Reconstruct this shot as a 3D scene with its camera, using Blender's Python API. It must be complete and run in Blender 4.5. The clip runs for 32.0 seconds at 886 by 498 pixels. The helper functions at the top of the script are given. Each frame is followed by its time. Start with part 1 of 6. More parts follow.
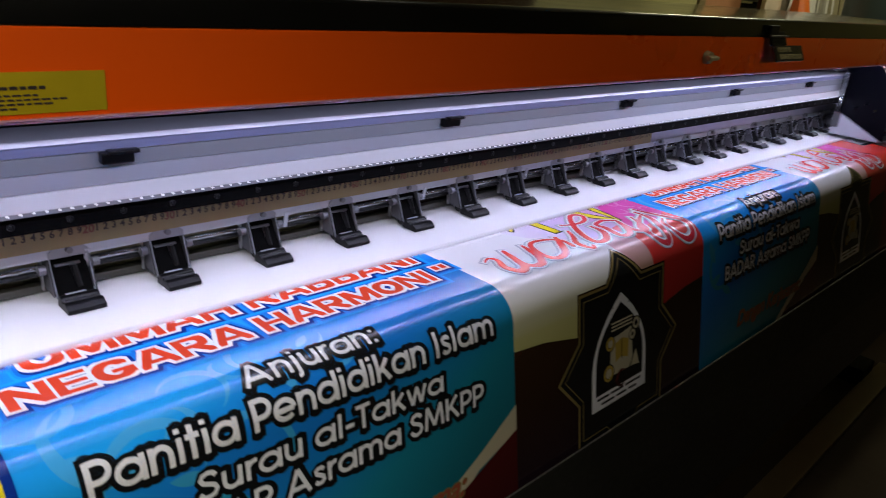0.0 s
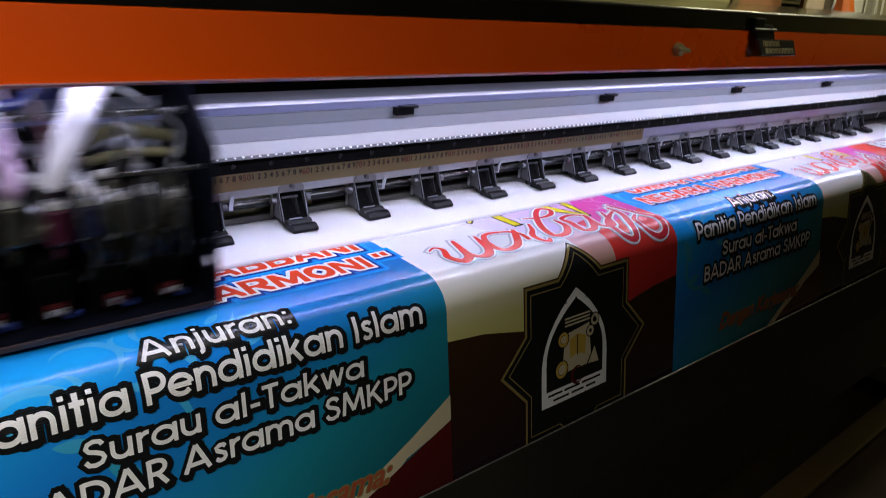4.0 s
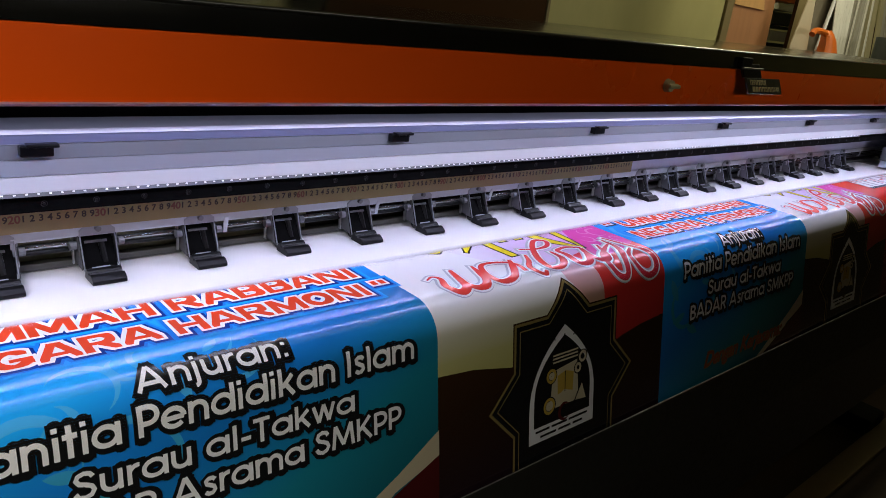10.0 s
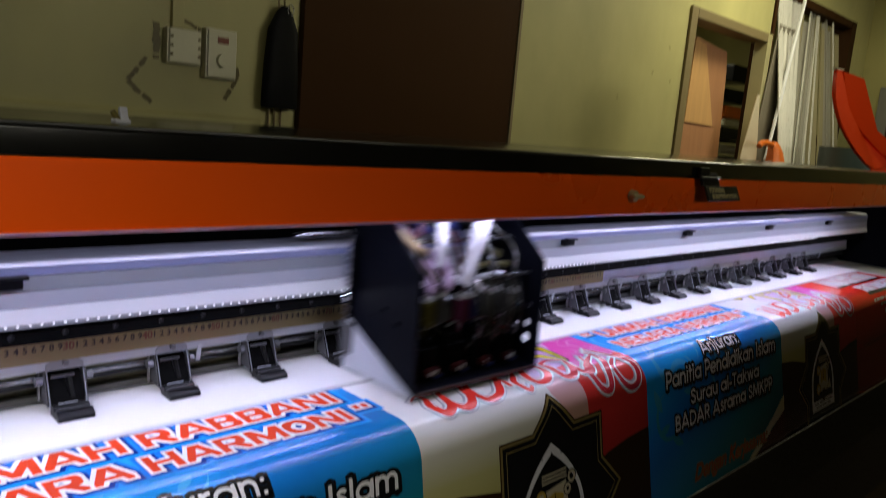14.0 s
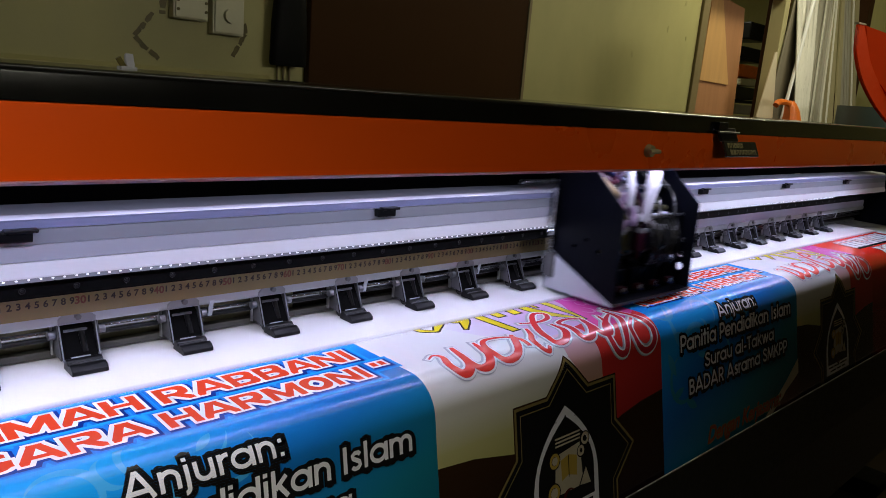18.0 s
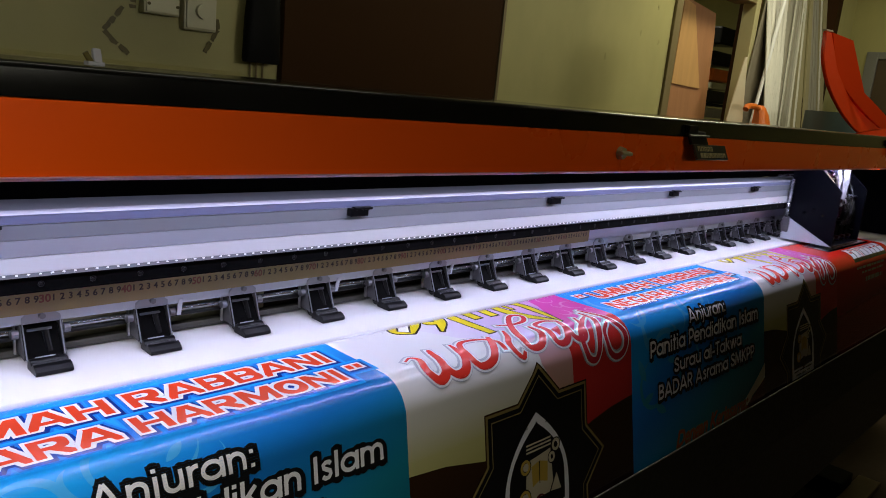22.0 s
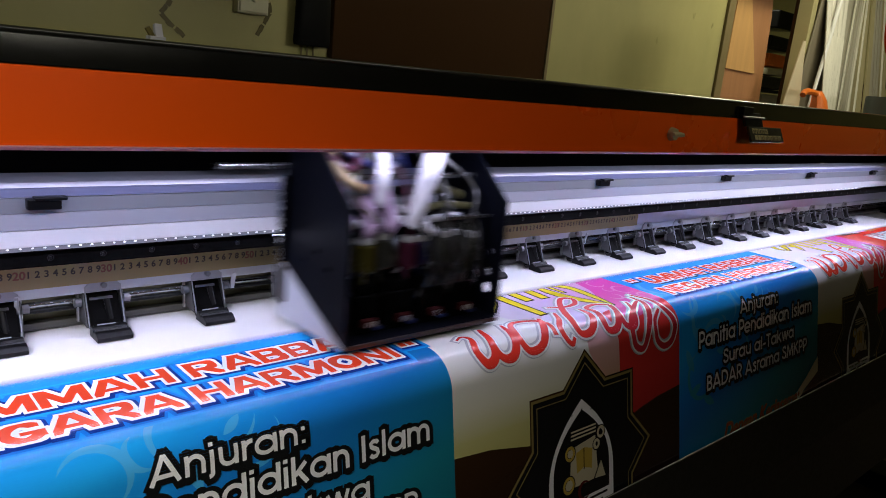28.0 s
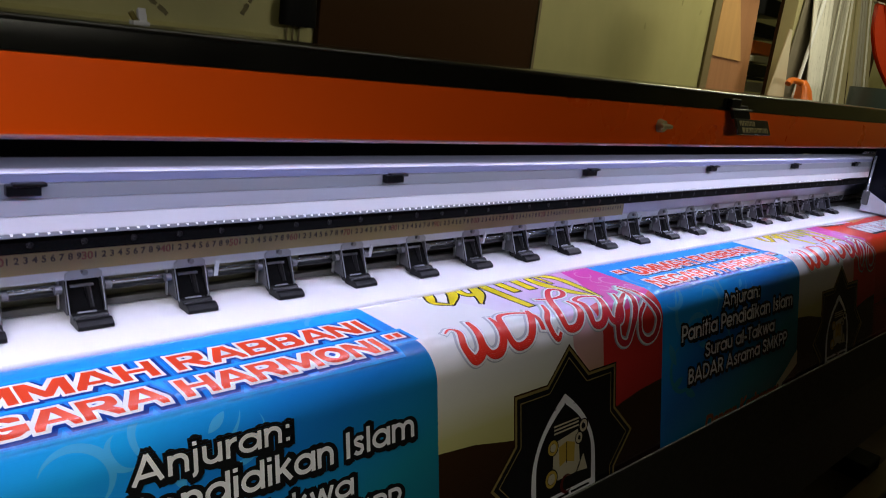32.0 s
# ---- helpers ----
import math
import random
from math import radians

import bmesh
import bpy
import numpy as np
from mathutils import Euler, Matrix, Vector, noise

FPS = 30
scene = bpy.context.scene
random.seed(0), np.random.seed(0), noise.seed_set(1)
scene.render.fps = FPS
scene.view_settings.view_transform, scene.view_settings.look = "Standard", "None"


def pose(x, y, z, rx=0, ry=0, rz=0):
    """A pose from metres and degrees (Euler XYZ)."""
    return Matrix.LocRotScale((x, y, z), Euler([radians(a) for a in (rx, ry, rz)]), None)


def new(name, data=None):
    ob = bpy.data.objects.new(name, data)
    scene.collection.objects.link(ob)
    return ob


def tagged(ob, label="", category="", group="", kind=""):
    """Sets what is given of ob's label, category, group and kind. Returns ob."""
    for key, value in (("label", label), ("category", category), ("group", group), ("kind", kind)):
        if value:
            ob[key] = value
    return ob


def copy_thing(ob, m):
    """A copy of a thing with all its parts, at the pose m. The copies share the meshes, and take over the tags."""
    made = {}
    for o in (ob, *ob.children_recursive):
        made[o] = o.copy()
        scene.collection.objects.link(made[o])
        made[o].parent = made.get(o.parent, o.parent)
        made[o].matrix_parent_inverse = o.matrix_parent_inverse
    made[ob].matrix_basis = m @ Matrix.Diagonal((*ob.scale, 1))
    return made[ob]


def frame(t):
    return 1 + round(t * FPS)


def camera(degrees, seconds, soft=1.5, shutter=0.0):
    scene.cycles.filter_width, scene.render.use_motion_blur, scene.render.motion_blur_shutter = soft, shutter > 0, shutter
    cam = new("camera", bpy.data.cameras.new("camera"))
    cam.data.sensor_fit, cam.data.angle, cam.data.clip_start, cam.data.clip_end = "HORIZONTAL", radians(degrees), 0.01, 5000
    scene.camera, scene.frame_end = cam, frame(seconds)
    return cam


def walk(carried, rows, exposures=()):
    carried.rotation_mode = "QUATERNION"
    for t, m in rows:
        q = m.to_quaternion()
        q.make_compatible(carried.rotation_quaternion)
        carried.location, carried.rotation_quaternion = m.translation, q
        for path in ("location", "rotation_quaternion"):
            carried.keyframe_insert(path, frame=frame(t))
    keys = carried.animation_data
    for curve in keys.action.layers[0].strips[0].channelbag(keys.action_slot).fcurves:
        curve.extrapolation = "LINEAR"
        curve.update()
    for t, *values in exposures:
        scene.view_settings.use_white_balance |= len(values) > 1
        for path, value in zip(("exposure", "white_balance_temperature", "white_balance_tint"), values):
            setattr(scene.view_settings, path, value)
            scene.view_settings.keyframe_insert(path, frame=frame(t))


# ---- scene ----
from mathutils.geometry import tessellate_polygon

cam = camera(62.51, 32.0, soft=0.9, shutter=0.9)
PATH = [
    (0, -0.0973, -0.8501, 1.4250, -44.927, -20.958, -5.305),
    (0.5, -0.0965, -0.8861, 1.4147, -45.541, -20.254, -5.704),
    (1, -0.0969, -0.9048, 1.4152, -45.119, -20.405, -5.503),
    (1.5, -0.0747, -0.9237, 1.4207, -44.66, -21.518, -5.249),
    (2, -0.0597, -0.8766, 1.4146, -46.834, -18.672, -6.732),
    (2.5, 0.0075, -0.9102, 1.4098, -44.368, -21.622, -5.854),
    (3, 0.0409, -0.9499, 1.409, -41.866, -21.658, -5.052),
    (3.5, 0.0331, -0.9479, 1.4192, -40.992, -22.001, -4.956),
    (4, 0.0212, -0.9637, 1.4193, -40.498, -21.183, -5.294),
    (4.5, 0.0071, -0.974, 1.4158, -40.434, -19.372, -5.422),
    (6.5, 0.0107, -0.9617, 1.4211, -40.454, -19.696, -6.149),
    (7, 0.0101, -0.9596, 1.419, -40.611, -19.681, -6.195),
    (7.5, 0.0092, -0.9595, 1.4214, -40.909, -19.448, -6.442),
    (8, 0.004, -0.9654, 1.4221, -41.168, -19.194, -6.626),
    (8.5, 0.0044, -0.9622, 1.4231, -41.213, -18.93, -7.04),
    (9, 0.0071, -0.964, 1.4217, -41.577, -18.903, -7.23),
    (9.5, 0.0066, -0.9619, 1.421, -41.267, -19.194, -7.156),
    (10, 0.0064, -0.9639, 1.4216, -41.128, -19.053, -7.003),
    (10.5, 0.0091, -0.9641, 1.4196, -41.439, -18.971, -6.98),
    (11, 0.0091, -0.9628, 1.423, -41.757, -19.008, -7.194),
    (11.5, 0.0099, -0.9612, 1.4233, -42.247, -18.591, -7.379),
    (12, 0.0076, -0.964, 1.4223, -43.228, -17.588, -7.291),
    (12.5, 0.0066, -0.9647, 1.425, -43.19, -17.45, -6.994),
    (13, 0.0103, -0.9637, 1.4218, -43.12, -16.699, -5.744),
    (13.5, 0.0041, -0.961, 1.4211, -44.103, -14.809, -5.181),
    (14, 0.0025, -0.9575, 1.4127, -43.962, -9.284, -4.927),
    (14.5, 0.0009, -0.9623, 1.3938, -44.465, -7.17, -3.957),
    (15, 0.0035, -0.9573, 1.3945, -43.576, -11.251, -3.575),
    (15.5, 0.0058, -0.9533, 1.3953, -42.425, -11.886, -3.719),
    (17.5, 0.0105, -0.9465, 1.3944, -42.919, -12.549, -4.418),
    (18, 0.0092, -0.9459, 1.3962, -43.2, -12.168, -4.726),
    (18.5, 0.009, -0.9494, 1.3963, -43.288, -12.002, -4.661),
    (19, 0.0097, -0.9474, 1.3968, -43.187, -12.115, -4.726),
    (19.5, 0.0075, -0.9469, 1.3957, -43.18, -12.11, -4.739),
    (20, 0.0115, -0.9478, 1.3954, -42.933, -12.103, -4.522),
    (20.5, 0.0086, -0.9481, 1.3972, -43.477, -11.865, -4.951),
    (21, 0.0101, -0.9519, 1.3984, -44.967, -11.67, -5.114),
    (21.5, 0.0119, -0.9507, 1.3967, -45.608, -11.636, -5.428),
    (22, 0.0113, -0.9465, 1.3974, -45.126, -12.043, -5.549),
    (22.5, 0.0104, -0.9498, 1.3972, -44.903, -12.348, -5.437),
    (23, 0.0066, -0.9524, 1.3975, -44.55, -12.658, -5.372),
    (23.5, 0.0059, -0.9508, 1.3968, -43.884, -13.116, -5.513),
    (24, 0.0065, -0.9474, 1.3944, -42.93, -13.482, -5.311),
    (24.5, 0.005, -0.9442, 1.396, -42.098, -14.089, -5.525),
    (25, 0.0032, -0.9451, 1.3944, -41.587, -14.209, -5.852),
    (25.5, 0.0038, -0.9427, 1.3936, -41.32, -14.258, -5.924),
    (27.5, -0.008, -0.9522, 1.393, -41.086, -13.604, -5.059),
    (28, 0.0027, -0.951, 1.3836, -41.527, -13.323, -5.555),
    (28.5, -0.0014, -0.9442, 1.395, -41.766, -13.645, -6.073),
    (29, -0.0006, -0.9446, 1.3965, -41.812, -13.689, -6.18),
    (29.5, -0.0013, -0.9469, 1.3975, -41.731, -13.463, -6.133),
    (30, 0.0008, -0.945, 1.3979, -41.869, -13.553, -6.184),
    (30.5, 0.0008, -0.9464, 1.3987, -42.025, -13.526, -5.977),
    (31, -0.0011, -0.947, 1.397, -42.213, -13.469, -6.045),
    (31.5, 0.0009, -0.9471, 1.396, -42.221, -13.59, -5.995),
    (32, 0.0046, -0.939, 1.3956, -42.618, -14.744, -6.689),
]
walk(cam, [(t, pose(x, y, z, 90 + pitch, roll, yaw)) for t, x, y, z, yaw, pitch, roll in PATH], [(0.0, -0.12), (2.0, -0.02), (4.0, 0.24), (7.0, 0.10), (9.0, 0.04), (13.0, 0.0), (15.0, 0.32), (18.0, 0.06), (21.0, 0.04), (25.0, 0.12), (28.0, 0.26), (30.0, 0.14), (32.0, 0.10)])

# ---- world and lights ----
H = 1.08           # height of the pinch roller bolts over the floor; the machine is drawn from there
world = bpy.data.worlds.new("dim_room")
scene.world = world
world.use_nodes = True
world.node_tree.nodes["Background"].inputs[0].default_value = (0.55, 0.62, 0.45, 1)
world.node_tree.nodes["Background"].inputs[1].default_value = 0.006


def area_lamp(name, place, target, sx, sy, watts, colour):
    data = bpy.data.lights.new(name, "AREA")
    data.shape, data.size, data.size_y, data.energy, data.color = "RECTANGLE", sx, sy, watts, colour
    ob = new(name, data)
    d = Vector(target) - Vector(place)
    ob.matrix_world = Matrix.Translation(place) @ d.to_track_quat("-Z", "Y").to_matrix().to_4x4()
    return ob


def strip_lamp(name, x0, x1, y, z, tilt, width, watts, colour):
    """A long lamp along x that shines down, tilted by so many degrees towards the back."""
    data = bpy.data.lights.new(name, "AREA")
    data.shape, data.size, data.size_y, data.energy, data.color = "RECTANGLE", x1 - x0, width, watts, colour
    ob = new(name, data)
    ob.matrix_world = pose((x0 + x1) / 2, y, z, tilt, 0, 0)
    return ob


LED_WHITE = (0.70, 0.71, 1.0)
strip_lamp("beam_strip_light", -0.6, 3.05, -0.0630, H + 0.0660, -24, 0.006, 2.5, LED_WHITE)
# strip assumed inside the cover, not seen; its far half is made stronger
strip_lamp("cover_strip_light", -0.6, 1.3, -0.205, H + 0.2100, 17, 0.010, 2.45, LED_WHITE)
strip_lamp("cover_strip_light", 1.3, 3.1, -0.205, H + 0.2100, 17, 0.010, 3.4, LED_WHITE)
# ceiling tube near the doorway
area_lamp("tube_and_fill_light", (4.1, 0.10, 2.80), (4.15, 0.2, 0), 1.2, 0.12, 20, (1.0, 0.94, 0.62))
# added near fill, unseen and hung below any ceiling, for the first panel
area_lamp("tube_and_fill_light", (-0.5, -1.0, 1.9), (-0.05, -0.4, 1.05), 0.6, 0.10, 1.9, (1.0, 0.95, 0.85)).data.spread = radians(74)
# No source known here: added fills lighting cover and wall, spread kept off the banner.
area_lamp("front_fill_light", (2.9, -3.4, 1.98), (2.9, 0.6, 2.06), 5.6, 0.15, 2.5, (1.0, 0.95, 0.78)).data.spread = radians(40)
area_lamp("front_fill_light", (3.3, -3.45, 1.98), (3.3, 0.6, 2.06), 5.0, 0.15, 3.1, (1.0, 0.95, 0.78)).data.spread = radians(40)
# added fill overhead, no lamp seen there, to brighten the banner's bend
area_lamp("tube_and_fill_light", (0.9, -0.34, 2.80), (0.9, -0.30, 0), 1.8, 0.12, 1.6, (1.0, 0.95, 0.78))
area_lamp("back_room_light", (4.2, 2.2, 2.80), (4.2, 2.2, 0), 0.6, 0.6, 14, (1.0, 0.97, 0.75))


# ---- materials ----
def mat(name, colour, rough=0.5, metal=0.0, vary=0.15, scale=8.0, bump=0.1, bscale=60.0, emit=None, coat=0.0, spec=0.5, stretch=(1, 1, 1)):
    m = bpy.data.materials.new(name)
    m.use_nodes = True
    nt = m.node_tree
    b = nt.nodes["Principled BSDF"]
    b.inputs["Metallic"].default_value = metal
    b.inputs["Coat Weight"].default_value = coat
    b.inputs["Specular IOR Level"].default_value = spec
    co = nt.nodes.new("ShaderNodeTexCoord")
    mp = nt.nodes.new("ShaderNodeMapping")
    mp.inputs["Scale"].default_value = stretch
    nt.links.new(co.outputs["Object"], mp.inputs[0])
    n1 = nt.nodes.new("ShaderNodeTexNoise")
    n1.inputs["Scale"].default_value = scale
    n1.inputs["Detail"].default_value = 6
    n2 = nt.nodes.new("ShaderNodeTexNoise")
    n2.inputs["Scale"].default_value = bscale
    n2.inputs["Detail"].default_value = 4
    for n in (n1, n2):
        nt.links.new(mp.outputs[0], n.inputs["Vector"])
    mix = nt.nodes.new("ShaderNodeMix")
    mix.data_type = "RGBA"
    c = Vector(colour)
    lo, hi = c * (1 - vary), c * (1 + vary)
    mix.inputs[6].default_value, mix.inputs[7].default_value = (*lo, 1), (*[min(v, 1) for v in hi], 1)
    nt.links.new(n1.outputs["Fac"], mix.inputs[0])
    nt.links.new(mix.outputs[2], b.inputs["Base Color"])
    mr = nt.nodes.new("ShaderNodeMapRange")
    mr.inputs[3].default_value, mr.inputs[4].default_value = max(rough - 0.12, 0.03), min(rough + 0.12, 1)
    nt.links.new(n2.outputs["Fac"], mr.inputs[0])
    nt.links.new(mr.outputs[0], b.inputs["Roughness"])
    if bump:
        bp = nt.nodes.new("ShaderNodeBump")
        bp.inputs["Strength"].default_value, bp.inputs["Distance"].default_value = bump, 0.002
        nt.links.new(n2.outputs["Fac"], bp.inputs["Height"])
        nt.links.new(bp.outputs[0], b.inputs["Normal"])
    if emit:
        b.inputs["Emission Color"].default_value, b.inputs["Emission Strength"].default_value = (*emit[0], 1), emit[1]
    return m


def ink(name, colour, rough=0.2, vary=0.06):
    """Printed vinyl in one colour, glossy, with a faint banding from the print passes."""
    m = bpy.data.materials.new(name)
    m.use_nodes = True
    nt = m.node_tree
    b = nt.nodes["Principled BSDF"]
    uv = nt.nodes.new("ShaderNodeUVMap")
    n = nt.nodes.new("ShaderNodeTexNoise")
    n.inputs["Scale"].default_value = 9.0
    nt.links.new(uv.outputs[0], n.inputs["Vector"])
    mix = nt.nodes.new("ShaderNodeMix")
    mix.data_type = "RGBA"
    c = Vector(colour)
    mix.inputs[6].default_value, mix.inputs[7].default_value = (*(c * (1 - vary)), 1), (*[min(v, 1) for v in c * (1 + vary)], 1)
    nt.links.new(n.outputs["Fac"], mix.inputs[0])
    nt.links.new(mix.outputs[2], b.inputs["Base Color"])
    b.inputs["Roughness"].default_value = rough
    b.inputs["Specular IOR Level"].default_value = 0.42
    return m


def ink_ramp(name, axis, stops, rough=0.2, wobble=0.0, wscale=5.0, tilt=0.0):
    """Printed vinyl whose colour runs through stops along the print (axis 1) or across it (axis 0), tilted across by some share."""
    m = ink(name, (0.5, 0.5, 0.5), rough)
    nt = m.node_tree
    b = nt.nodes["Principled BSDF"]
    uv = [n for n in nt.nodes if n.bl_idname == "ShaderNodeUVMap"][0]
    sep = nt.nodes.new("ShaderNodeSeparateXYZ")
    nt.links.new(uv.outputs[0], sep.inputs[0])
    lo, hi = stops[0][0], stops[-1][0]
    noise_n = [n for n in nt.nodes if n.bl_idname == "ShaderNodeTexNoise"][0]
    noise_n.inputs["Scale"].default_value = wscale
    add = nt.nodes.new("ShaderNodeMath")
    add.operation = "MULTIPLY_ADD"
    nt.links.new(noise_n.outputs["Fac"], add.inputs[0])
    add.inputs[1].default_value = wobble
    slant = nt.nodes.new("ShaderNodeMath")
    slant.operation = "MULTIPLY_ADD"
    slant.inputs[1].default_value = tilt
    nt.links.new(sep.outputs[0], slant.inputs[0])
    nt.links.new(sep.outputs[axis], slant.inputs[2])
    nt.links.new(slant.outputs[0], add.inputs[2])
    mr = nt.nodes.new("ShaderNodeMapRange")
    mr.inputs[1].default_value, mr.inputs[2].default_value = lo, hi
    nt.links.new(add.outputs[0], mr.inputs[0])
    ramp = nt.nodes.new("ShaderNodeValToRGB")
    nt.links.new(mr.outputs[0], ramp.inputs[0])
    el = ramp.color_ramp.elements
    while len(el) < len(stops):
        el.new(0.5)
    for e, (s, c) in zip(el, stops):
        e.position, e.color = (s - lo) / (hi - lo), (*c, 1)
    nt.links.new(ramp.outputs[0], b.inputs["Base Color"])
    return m


